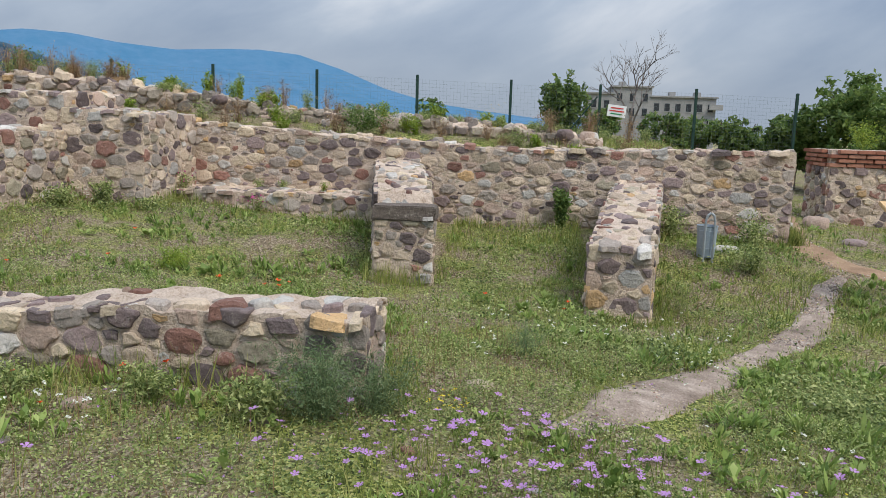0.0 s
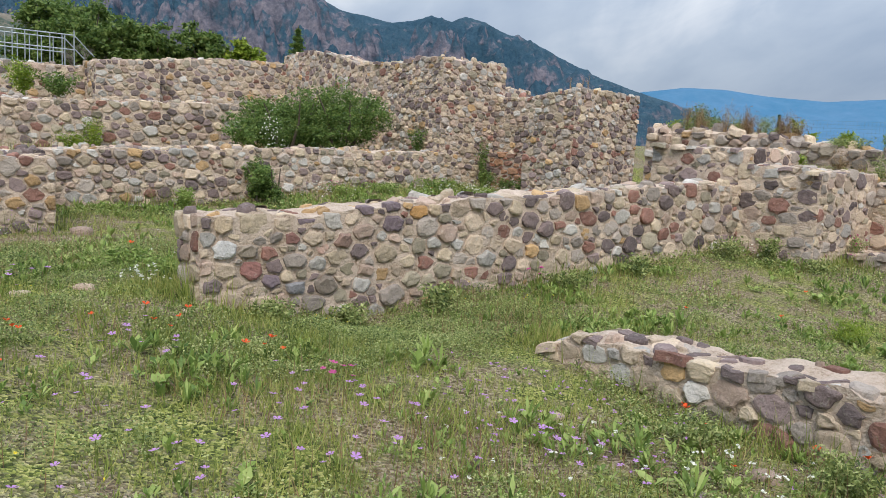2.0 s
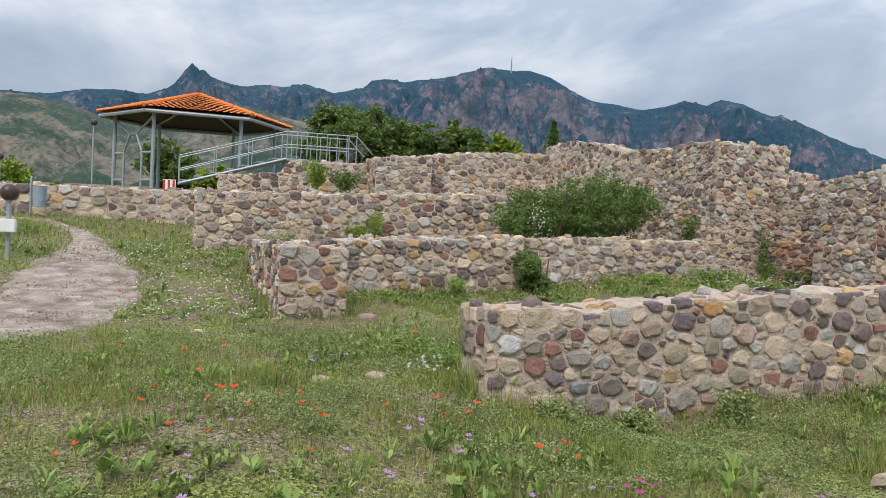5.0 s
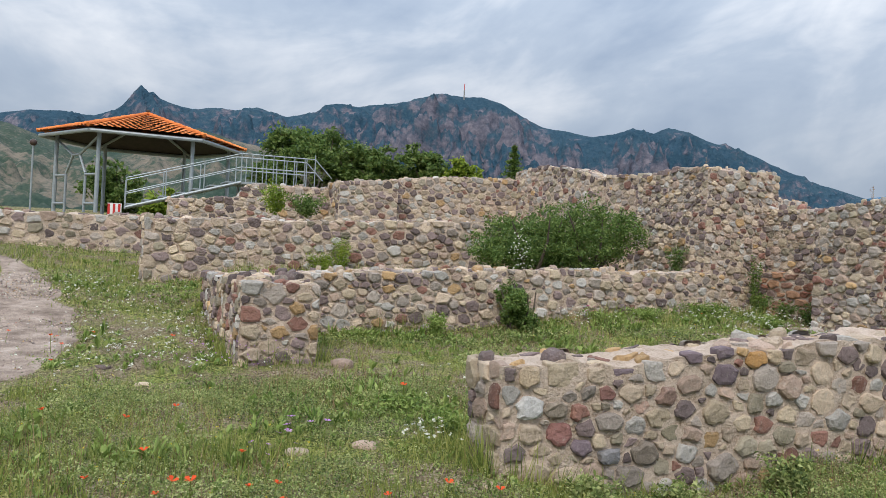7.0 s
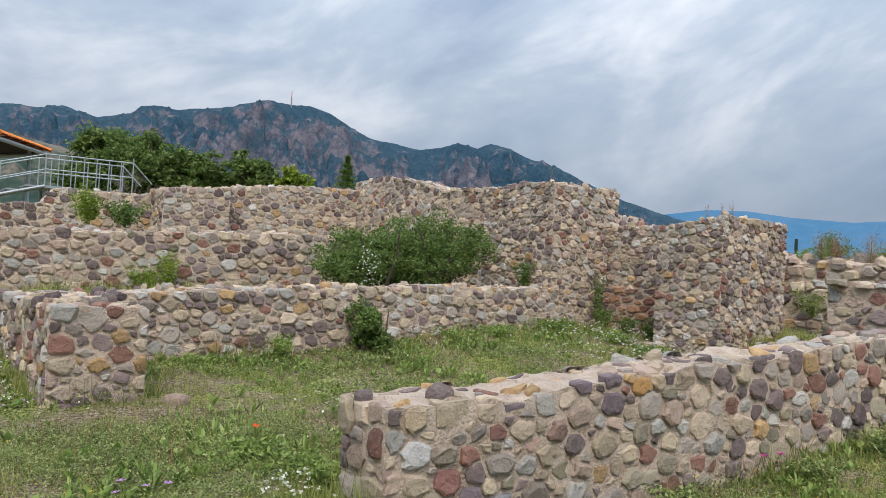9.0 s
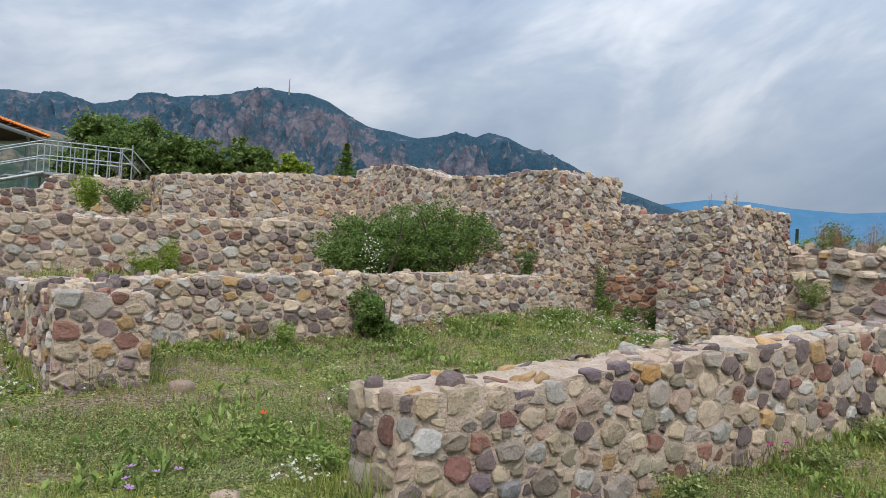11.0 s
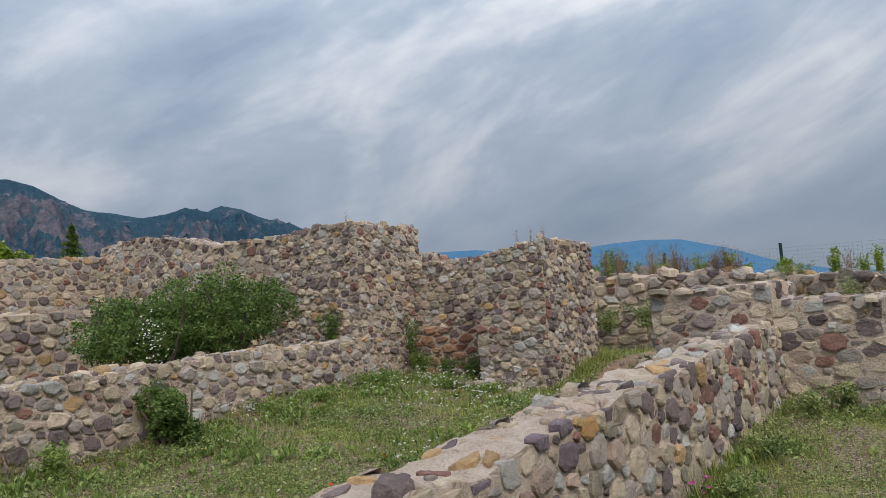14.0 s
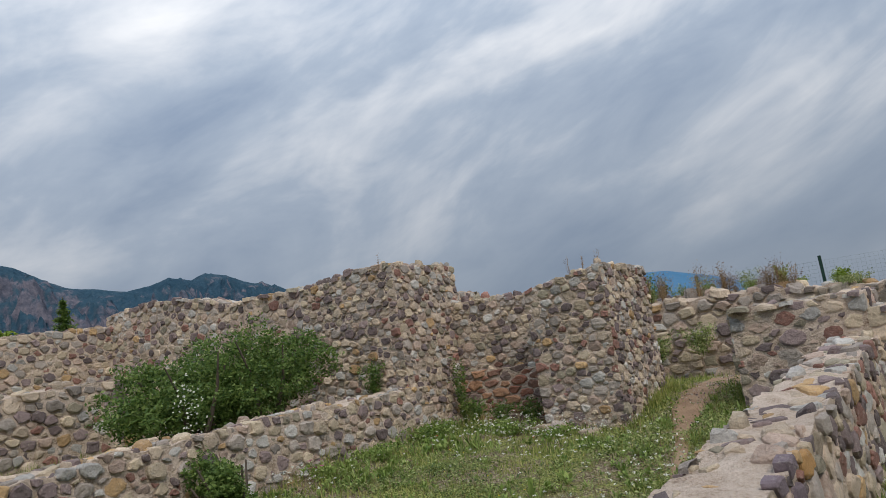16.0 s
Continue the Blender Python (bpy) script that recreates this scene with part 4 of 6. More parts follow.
def make_grass():
    blades, herbs, straw = [], [], []
    zones = [(-4.2, 2.6, 1.6, 6.0, 95000), (-8.2, -2.2, -2.6, 2.6, 120000), (-6.0, 3.6, 4.2, 10.6, 95000), (-5.7, -4.0, 2.2, 4.6, 26000), (-11.0, -6.0, 1.2, 10.4, 105000), (-20, -7.5, -6, 1.2, 70000),
             (2.2, 8, 3.0, 18, 30000), (-14, -11, 1.6, 8.4, 10000), (-9.5, 4, 10.9, 18, 55000), (-24, -14.5, 0.8, 9, 14000)]
    for (x0, x1, y0, y1, n) in zones:
        x, y = scatter(n, x0, x1, y0, y1)
        dens = 0.35 + 0.65 * patch(x, y, 1.9)
        dens = dens * (0.30 + 0.85 * patch(x + 21, y, 6.5))
        keep = (rs.uniform(0, 1, n) < dens) & free_of_walls(x, y) & (path_gap(x, y) < rs.uniform(-0.1, 0.7, n))
        x, y = x[keep], y[keep]
        z = heights(x, y) - 0.01
        tall = patch(x + 40, y - 13, 0.8)
        ln = (0.022 + 0.055 * tall ** 2 + 0.05 * patch(x, y + 17, 5.0) ** 3) * rs.uniform(0.45, 1.6, len(x))
        far = np.hypot(x + 2.5, y) > 9
        ln[far] *= 1.25
        wd = np.where(far, 0.013, 0.0065) * rs.uniform(0.6, 1.5, len(x))
        blades.append(blade_quads(x, y, z, ln, wd, rs.uniform(0.05, 0.75, len(x))))
        # herbs in clumps
        m = n // (4 if n in (120000, 95000, 26000) and y0 < 3 else 10 if n > 60000 else 24)
        cx, cy = scatter(m, x0, x1, y0, y1)
        keep = (rs.uniform(0, 1, m) < np.clip(1.5 * patch(cx - 9, cy + 5, 2.6) - 0.25, 0.04, 0.85) * (patch(cx + 2, cy - 60, 1.1) > 0.28)) & free_of_walls(cx, cy) & (path_gap(cx, cy) < rs.uniform(0, 0.35, m))
        cx, cy = cx[keep], cy[keep]
        k = 15
        r = rs.uniform(0.03, 0.16, len(cx))
        px = np.repeat(cx, k) + rs.normal(0, 1, len(cx) * k) * np.repeat(r, k)
        py = np.repeat(cy, k) + rs.normal(0, 1, len(cx) * k) * np.repeat(r, k)
        ok = free_of_walls(px, py)
        px, py = px[ok], py[ok]
        pz = heights(px, py) + rs.uniform(0.005, 0.085, len(px)) * (0.4 + 1.1 * patch(px, py, 3.2))
        pz += 0.05 * patch(px, py + 17, 5.0) ** 3 * rs.uniform(0, 1, len(px))
        sz = rs.uniform(0.0035, 0.011, len(px)) * np.where(np.hypot(px + 2.5, py) > 6.5, 1.8, 1.0)
        herbs.append(leaf_quads(np.stack([px, py, pz], 1), sz, 0.55, 0.55))
        # dry stalks
        m = n // 13
        x, y = scatter(m, x0, x1, y0, y1)
        keep = (rs.uniform(0, 1, m) < 1.2 * patch(x + 3, y + 31, 1.3) ** 2) & free_of_walls(x, y) & (path_gap(x, y) < 0.2)
        x, y = x[keep], y[keep]
        straw.append(blade_quads(x, y, heights(x, y) - 0.01, rs.uniform(0.04, 0.22, len(x)), rs.uniform(0.003, 0.006, len(x)), rs.uniform(0.0, 0.6, len(x))))
    # leafy rosettes and tufts that stand out of the turf
    tufts = []
    for (x0, x1, y0, y1, m) in ((-8.2, 3.0, -2.6, 6.2, 9500), (-11.0, -6.0, 1.6, 9.6, 4200), (-5.7, 3.6, 4.3, 10.5, 4600), (-16, -7.5, -4, 1.2, 2600), (2.0, 6.5, 4.0, 12, 1500)):
        x, y = scatter(m, x0, x1, y0, y1)
        keep = (rs.uniform(0, 1, m) < np.clip(1.7 * patch(x + 11, y - 4, 1.7) - 0.3, 0.06, 1.0)) & free_of_walls(x, y, 0.03) & (path_gap(x, y) < 0.05)
        x, y = x[keep], y[keep]
        k = 12
        big = np.repeat((0.022 + 0.045 * patch(x - 30, y + 8, 2.3) ** 1.5) * rs.uniform(0.6, 1.5, len(x)), k)
        slim = np.repeat(rs.choice([0.07, 0.12, 0.2, 0.26], len(x)), k)
        rise = np.repeat(rs.uniform(0.35, 1.25, len(x)), k)
        a, e = rs.uniform(0, 6.283, len(x) * k), np.clip(rise + rs.normal(0, 0.25, len(x) * k), 0.1, 1.5)
        ln = big * rs.uniform(0.6, 1.3, len(a)) * (1 + 0.6 * (slim < 0.1))
        base = np.stack([np.repeat(x, k) + np.cos(a) * 0.010, np.repeat(y, k) + np.sin(a) * 0.010, np.repeat(heights(x, y), k) + rs.uniform(0, 0.035, len(a))], 1)
        d = np.stack([np.cos(a) * np.cos(e), np.sin(a) * np.cos(e), np.sin(e)], 1) * ln[:, None]
        w = np.stack([-np.sin(a), np.cos(a), 0.3 * np.cos(a * 3)], 1) * (ln * slim)[:, None]
        mid = base + d * 0.55 + np.array([0, 0, 1]) * (ln * 0.10)[:, None]
        tufts.append(np.stack([base, mid + w, base + d, mid - w], 1))
    quad_object("leafy_tufts", np.concatenate(tufts), M_TUFT, label="leafy green rosettes and tufts in the turf", category="weeds", kind="stuff")
    # taller growth along the feet of the walls
    edge = []
    for (a, b, c, d) in FOOTPRINTS[:12]:
        per = 2 * (b - a + d - c)
        m = int(per * 420)
        t = rs.uniform(0, 1, m)
        side = rs.randint(0, 4, m)
        off = np.abs(rs.normal(0, 0.10, m)) + 0.02
        x = np.where(side == 0, a - off, np.where(side == 1, b + off, a + (b - a) * t))
        y = np.where(side == 2, c - off, np.where(side == 3, d + off, c + (d - c) * t))
        keep = free_of_walls(x, y) & (rs.uniform(0, 1, m) < patch(x, y, 2.2))
        x, y = x[keep], y[keep]
        edge.append(blade_quads(x, y, heights(x, y) - 0.01, rs.uniform(0.05, 0.26, len(x)) * (0.4 + patch(x + 7, y, 2.0)), rs.uniform(0.004, 0.011, len(x)), rs.uniform(0.05, 0.6, len(x))))
    quad_object("grass", np.concatenate(blades + edge), M_GRASS, label="uneven green and straw-coloured meadow grass", category="grass", kind="stuff")
    quad_object("herbs", np.concatenate(herbs), M_HERB, label="low broad-leaved herbs and clover in patches", category="weeds", kind="stuff")
    quad_object("dry_grass", np.concatenate(straw), M_DRY, label="dry straw-coloured grass stalks", category="grass", kind="stuff")


make_grass()


def small_blooms(name, mat, spots, size, label, k=5):
    """Many tiny flower heads at (x, y, height, spread, count) spots: one sheet of stuff."""
    out = []
    for (x, y, h, sp, n) in spots:
        px, py = x + rs.normal(0, sp, n), y + rs.normal(0, sp, n)
        ok = free_of_walls(px, py)
        px, py = px[ok], py[ok]
        pz = heights(px, py) + h * rs.uniform(0.5, 1.2, len(px))
        c = np.repeat(np.stack([px, py, pz], 1), k, axis=0) + rs.normal(0, size * 0.8, (len(px) * k, 3)) * (1, 1, 0.5)
        out.append(leaf_quads(c, np.full(len(c), size), 0.4, 0.8))
    quad_object(name, np.concatenate(out), mat, label=label, category="flowers", kind="stuff")


small_blooms("white_flowers", M_PETAL_WHITE, [(-9.2, 0.2, .16, .5, 120), (-10.5, 0.4, .16, .6, 150), (-8.5, 7.0, .2, .5, 90), (-9.6, 7.6, .22, .5, 110), (-7.2, 5.0, .24, .4, 90), (-6.8, 3.6, .26, .3, 90), (-6.75, 6.3, .24, .4, 90), (-9.3, 8.2, .24, .5, 80), (-7.6, 3.0, .18, .3, 40),
             (-7.5, 7.5, .18, .7, 60), (-2.2, 3.3, .12, .15, 16), (-3.0, 2.6, .10, .35, 16), (-6.25, 1.75, .14, .1, 30), (1.4, 6.2, .14, .5, 40), (0.4, 5.6, .12, .5, 30), (-5.4, 8.6, .15, .2, 30), (1.5, 3.4, .08, .6, 40), (-12.5, -0.2, .18, .6, 120), (-10.2, 5.5, .2, .25, 40)],
             0.009, "small white wild flowers in loose drifts")
small_blooms("yellow_flowers", M_PETAL_YELLOW, [(-6.5, 0, .06, .8, 60), (-0.35, 3.75, .16, .05, 22), (-4.5, -0.6, .05, .9, 70), (-5.45, 4.6, .14, .3, 20), (-6.8, 4.4, .16, .4, 25), (-0.6, 12.2, .5, .12, 60), (2.0, 4.0, .06, .8, 30), (-8.5, 5.5, .1, .8, 30), (-5.5, 3.0, .1, .1, 14)],
             0.005, "tiny yellow wild flowers")
small_blooms("blue_flowers", M_PETAL_MAUVE, [(-2.9, 2.9, .12, .4, 70), (-3.5, 3.2, .13, .3, 40), (-8.7, 0.95, .25, .25, 50), (-0.6, 3.2, .08, .5, 80), (0.6, 3.0, .07, .5, 90), (-6.9, 4.2, .15, .4, 30)],
             0.006, "small pale lilac wild flowers")


def flower(name, mat, petals, size, height, label, category, cup=0.35):
    """A stem with its petals; the foot of the stem is the origin."""
    root = new(name)
    tagged(root, label, category, group=name)
    bm = bmesh.new()
    prev = None
    for k in range(4):
        z = height * k / 3
        ring = [bm.verts.new((0.0022 * math.cos(a * 2.1) + 0.012 * (k / 3) ** 2, 0.0022 * math.sin(a * 2.1), z)) for a in range(3)]
        if prev:
            for i in range(3):
                bm.faces.new((prev[i], prev[(i + 1) % 3], ring[(i + 1) % 3], ring[i]))
        prev = ring
    part("stem", bm, M_GRASS, root)
    bm = bmesh.new()
    c = bm.verts.new((0.012, 0, height))
    for p in range(petals):
        a = 2 * math.pi * p / petals
        w = math.pi / petals * 0.92
        pts = [bm.verts.new((0.012 + size * rr * math.cos(a + ww), size * rr * math.sin(a + ww), height + size * hh)) for rr, ww, hh in ((0.55, -w * 0.8, cup * 0.5), (1.0, -w * 0.7, cup), (1.1, 0, cup * 1.15), (1.0, w * 0.7, cup), (0.55, w * 0.8, cup * 0.5))]
        bm.faces.new([c, *pts])
    part("petals", bm, mat, root)
    return root


def strew(proto, spots, seed, smin=0.7, smax=1.25):
    r = random.Random(seed)
    first = True
    for (x, y, sp, n) in spots:
        for _ in range(n):
            px, py = x + r.gauss(0, sp), y + r.gauss(0, sp)
            if any(a - 0.05 < px < b + 0.05 and c - 0.05 < py < d + 0.05 for a, b, c, d in FOOTPRINTS):
                continue
            m = pose(px, py, float(heights(np.array([px]), np.array([py]))[0]) - 0.01, r.uniform(-16, 16), r.uniform(-16, 16), r.uniform(0, 360)) @ Matrix.Scale(r.uniform(smin, smax), 4)
            if first:
                proto.matrix_basis = m
                first = False
            else:
                s = m.to_scale()
                ob = copy_thing(proto, m)
                ob.scale = s


strew(flower("poppy", M_PETAL_RED, 4, 0.021, 0.15, "red field poppy on a thin stem", "poppy", 0.55),
      [(-5.1, 0.55, 0.16, 7), (-5.5, -0.4, 0.7, 12), (-4.5, -0.9, 0.5, 7), (-6.6, 0.6, 0.4, 6), (-2.6, 3.5, 0.12, 3), (-5.2, 1.55, 0.15, 6), (-1.9, 6.4, 0.7, 5), (-3.2, 6.6, 0.8, 4), (-1.9, 3.3, 0.2, 3), (0.3, 6.9, 0.4, 3), (-9.5, -0.3, 0.7, 8), (-7.4, 4.2, 0.6, 4), (-4.6, 2.0, 0.25, 4), (-9.0, 7.4, 0.6, 2)], 11)
strew(flower("mallow", M_PETAL_MAUVE, 5, 0.019, 0.15, "mauve mallow flower on a short stem", "mallow", 0.25),
      [(0.35, 3.2, 0.26, 40), (-0.35, 3.3, 0.3, 36), (0.6, 3.05, 0.32, 42), (-0.5, 3.0, 0.4, 30), (1.3, 3.3, 0.3, 18), (-0.2, 3.6, 0.3, 14), (-2.7, 2.7, 0.35, 26), (-3.6, 1.9, 0.3, 26), (-3.2, 1.1, 0.35, 26), (-4.4, 0.6, 0.3, 20), (-4.9, 1.2, 0.2, 10), (-6.3, 0.9, 0.15, 10), (-4.0, -0.5, 0.5, 8)], 12)
strew(flower("magenta_flower", M_PETAL_PINK, 6, 0.022, 0.2, "magenta wild flower at the foot of a wall", "flower", 0.3),
      [(-4.55, 9.62, 0.04, 3), (-3.55, 9.6, 0.08, 7), (-5.5, 5.2, 0.05, 5), (-10.3, 5.7, 0.07, 6), (-3.85, 2.0, 0.06, 6)], 13)


def weed(x, y, h, r, n, mat, label, category="weed", name="weed", leaf=0.02, slim=0.35, z=None, stalks=14, bloom=None):
    """A bushy plant: stalks fanning from its foot and a cloud of leaves thinning upwards."""
    z = float(heights(np.array([x]), np.array([y]))[0]) - 0.02 if z is None else z
    n, leaf = int(n * 1.7), leaf * 0.7
    root = new(name)
    root.location = (x, y, z)
    tagged(root, label, category)
    a, rr = rs.uniform(0, 6.283, stalks), rs.uniform(0, 1, stalks)
    q = np.zeros((stalks, 4, 3))
    w = 0.0016 + h * 0.003
    tip = np.stack([np.cos(a) * rr * r, np.sin(a) * rr * r, h * rs.uniform(0.6, 1.0, stalks)], 1)
    foot = tip * (0.12, 0.12, 0)
    sd = np.stack([-np.sin(a), np.cos(a), 0 * a], 1) * w
    q[:, 0], q[:, 1], q[:, 2], q[:, 3] = foot - sd, foot + sd, tip + sd * 0.3, tip - sd * 0.3
    k = rs.randint(0, stalks, n)
    t = rs.uniform(0.12, 1.05, n) ** 0.8
    c = foot[k] + (tip[k] - foot[k]) * t[:, None] + rs.normal(0, 1, (n, 3)) * (r * 0.16, r * 0.16, h * 0.05)
    c[:, 2] = np.maximum(c[:, 2], 0.01)
    quad_object("foliage", np.concatenate([q, leaf_quads(c, leaf * rs.uniform(0.5, 1.4, n), 0.8, slim)]), mat, root)
    if bloom:
        c = tip[rs.randint(0, stalks, 30)] + rs.normal(0, 0.03, (30, 3))
        quad_object("blossom", leaf_quads(c, np.full(30, 0.016), 0.6, 0.8), bloom, root)
    return root


FEATHER = "feathery blue-green weed growing by the wall"
weed(-0.98, 3.60, 0.44, 0.34, 4200, M_BLUEGREEN, FEATHER, leaf=0.020, slim=0.14, stalks=70)
weed(-0.72, 3.74, 0.36, 0.24, 2000, M_BLUEGREEN, FEATHER, leaf=0.020, slim=0.14, stalks=40)
weed(-1.25, 3.50, 0.26, 0.22, 1500, M_HERB, "leafy weed in front of the wall stub", leaf=0.022)
weed(0.05, 5.3, 0.26, 0.22, 1200, M_BLUEGREEN, FEATHER, leaf=0.015, slim=0.12, stalks=40)
weed(-1.9, 3.55, 0.22, 0.2, 900, M_HERB, "dark green leafy weed at the wall foot", leaf=0.02)
weed(-2.6, 3.5, 0.2, 0.2, 800, M_HERB, "dark green leafy weed at the wall foot", leaf=0.02)
for (x, y, h, r, n) in [(-5.38, 3.95, 0.28, 0.24, 900), (-5.45, 3.1, 0.24, 0.2, 600), (-5.4, 2.45, 0.22, 0.18, 500), (-5.4, 5.6, 0.2, 0.25, 500), (-5.4, 6.6, 0.22, 0.25, 500), (-5.35, 8.3, 0.3, 0.25, 700), (-5.1, 8.75, 0.34, 0.2, 600), (-4.5, 8.8, 0.2, 0.2, 400)]:
    weed(x, y, h, r, n, M_HERB, "leafy green weed along the foot of the wall", leaf=0.026, slim=0.45)
for (x, y, h, r, n) in [(-9.6, 8.2, 0.22, 0.4, 900), (-10.3, 7.7, 0.24, 0.4, 900), (-9.0, 8.2, 0.14, 0.35, 500), (-10.2, 6.6, 0.2, 0.3, 600), (-10.35, 3.55, 0.32, 0.2, 800), (-10.3, 5.9, 0.2, 0.25, 400), (-10.4, 2.6, 0.16, 0.25, 400), (-6.6, 2.1, 0.2, 0.3, 700), (-7.0, 1.8, 0.16, 0.3, 600)]:
    weed(x, y, h, r, n, M_TUFT, "low leafy weed in the courtyard", leaf=0.026, slim=0.4)
for (x, y, h, r, n) in [(-10.62, 8.95, 0.85, 0.12, 500), (-10.45, 8.9, 0.36, 0.22, 600), (-9.7, 9.1, 0.34, 0.2, 500), (-10.1, 9.0, 0.3, 0.2, 400)]:
    weed(x, y, h, r, n, M_LEAF, "dark leafy weed in the shaded recess", leaf=0.028, slim=0.4)
weed(-3.2, 6.6, 0.2, 0.22, 700, M_LIME, "bright green tuft in the grass", leaf=0.03, slim=0.15)
weed(-7.9, 3.0, 0.2, 0.25, 900, M_HERB, "bright feathery tuft in the courtyard", leaf=0.025, slim=0.12)
# growth on the walls and the bank
weed(-4.6, 9.95, 0.24, 0.16, 500, M_HERB, "dark cushion plant with magenta flowers on the ledge", leaf=0.018, z=.70, bloom=M_PETAL_PINK)
weed(-3.45, 9.6, 0.24, 0.15, 400, M_HERB, "dark cushion plant with magenta flowers below the ledge", leaf=0.018, bloom=M_PETAL_PINK)
weed(-3.7, 10.3, 0.16, 0.1, 240, M_HERB, "small dark plant on the stone ledge", leaf=0.016, z=.70)
weed(-3.35, 10.3, 0.16, 0.1, 240, M_HERB, "small dark plant on the stone ledge", leaf=0.016, z=.70)
weed(-2.75, 10.2, 0.16, 0.1, 240, M_LIME, "yellow-flowering plant on the stone ledge", leaf=0.014, z=.70)
weed(-1.75, 10.3, 0.34, 0.22, 600, M_HERB, "leafy plant on the stone ledge", leaf=0.025, z=.70, bloom=M_PETAL_PINK)
weed(0.5, 10.35, 0.62, 0.16, 700, M_LEAF, "dark ivy climbing in a wall corner", leaf=0.035, slim=0.6)
weed(1.9, 10.1, 0.5, 0.35, 900, M_HERB, "tall weed beside the metal bin", leaf=0.03)
weed(2.9, 10.0, 0.5, 0.35, 900, M_HERB, "tall weed at the wall end", leaf=0.03)
weed(2.6, 8.9, 0.4, 0.35, 900, M_HERB, "weed clump beside the footpath", leaf=0.03)
weed(1.6, 7.6, 0.4, 0.2, 500, M_HERB, "grassy weed beside the cross wall", leaf=0.03, slim=0.12)
rb = random.Random(8)
for k in range(110):
    x = -9.4 + k * 0.104 + rb.uniform(-0.15, 0.15)
    y = rb.uniform(11.4, 13.9)
    zz = float(heights(np.array([x]), np.array([y]))[0])
    top = along([(-9.9, 2.34), (-7.6, 2.26), (-6.3, 2.10), (-4.2, 1.84), (-1.3, 1.70), (1.2, 1.50)], x)
    if 12.5 < y < 13.4:
        zz = top
    if x < -6.9:
        zz = top if y > 12.4 else zz
        y = max(y, 12.8)
        zz = top
    kind = rb.random()
    if kind < 0.45:
        weed(x, y, rb.uniform(0.25, 0.6), 0.2, 260, M_DRY, "reddish dry weed stalks on the bank", leaf=0.02, z=zz - 0.03, stalks=30)
    elif kind < 0.8:
        weed(x, y, rb.uniform(0.15, 0.4), 0.2, 420, M_HERB, "green weed growing on the bank", leaf=0.022, z=zz - 0.03)
    else:
        weed(x, y, rb.uniform(0.2, 0.4), 0.16, 360, M_LIME, "bright yellow-green shrublet on the bank", leaf=0.03, z=zz - 0.03)
for (x, h) in [(-7.1, 0.42), (-6.3, 0.3), (-5.6, 0.5), (-5.0, 0.5), (-4.4, 0.3)]:
    weed(x, 13.0, h, 0.12, 420, M_LIME, "upright lime-green shrublet on the bank wall", leaf=0.035, z=along([(-7.6, 2.26), (-6.3, 2.10), (-4.2, 1.84)], x) - 0.05)
weed(-2.6, 11.9, 0.45, 0.5, 1600, M_LEAF, "dark green shrub on the bank", leaf=0.03, z=1.5)
weed(-9.4, 13.6, 0.75, 0.35, 1200, M_LEAF, "young green shrub behind the old wall", leaf=0.04, z=2.1)
weed(-9.0, 12.3, 0.5, 0.3, 700, M_HERB, "dark weeds at the foot of the old wall", leaf=0.035, z=1.35)
weed(-8.3, 12.2, 0.5, 0.3, 700, M_HERB, "dark weeds at the foot of the old wall", leaf=0.035, z=1.4)
for (x, y) in [(-8.9, 9.2), (-8.75, 9.3), (-8.45, 9.1), (-11.4, 8.6)]:
    weed(x, y, 0.26, 0.05, 60, M_DRY, "thin dry seed stalks on the wall top", leaf=0.012, z=2.70 if x > -10 else 3.26, stalks=5)
weed(-13.6, 3.3, 0.62, 0.24, 700, M_LIME, "pale green weed against the terrace wall", leaf=0.03, z=1.28, slim=0.3)
weed(-13.6, 3.0, 0.40, 0.3, 900, M_LIME, "pale green weed against the terrace wall", leaf=0.03, z=1.28, slim=0.3)
for (x, y, h) in [(-17.6, 3.0, 0.72), (-17.4, 3.6, 0.5)]:
    weed(x, y, h, 0.4, 900, M_LEAF if h < 0.7 else M_LIME, "green shrub on the upper terrace", leaf=0.05, z=2.3)


def bush(x, y, z, h, r, n, label, mat=M_LEAF, leaf=0.05, name="bush", lobes=9, category="bush"):
    """A dense shrub: short stems and many clumps of leaves with gaps between them."""
    root = new(name)
    root.location = (x, y, z)
    tagged(root, label, category)
    for k in range(5):
        a = 6.28 * k / 5 + rs.uniform(-0.3, 0.3)
        tip = Vector((math.cos(a) * r * 0.6, math.sin(a) * r * 0.6, h * rs.uniform(0.5, 0.85)))
        bm = bmesh.new()
        limb(bm, Vector((math.cos(a) * 0.06, math.sin(a) * 0.06, -0.05)), tip, 0.03 * h, 0.008)
        part("stem", bm, M_BARK, root)
    quad_object("leaves", crown_quads(Vector((0, 0, h * 0.52)), (r, r, h * 0.5), n, leaf, lobes), mat, root)
    return root


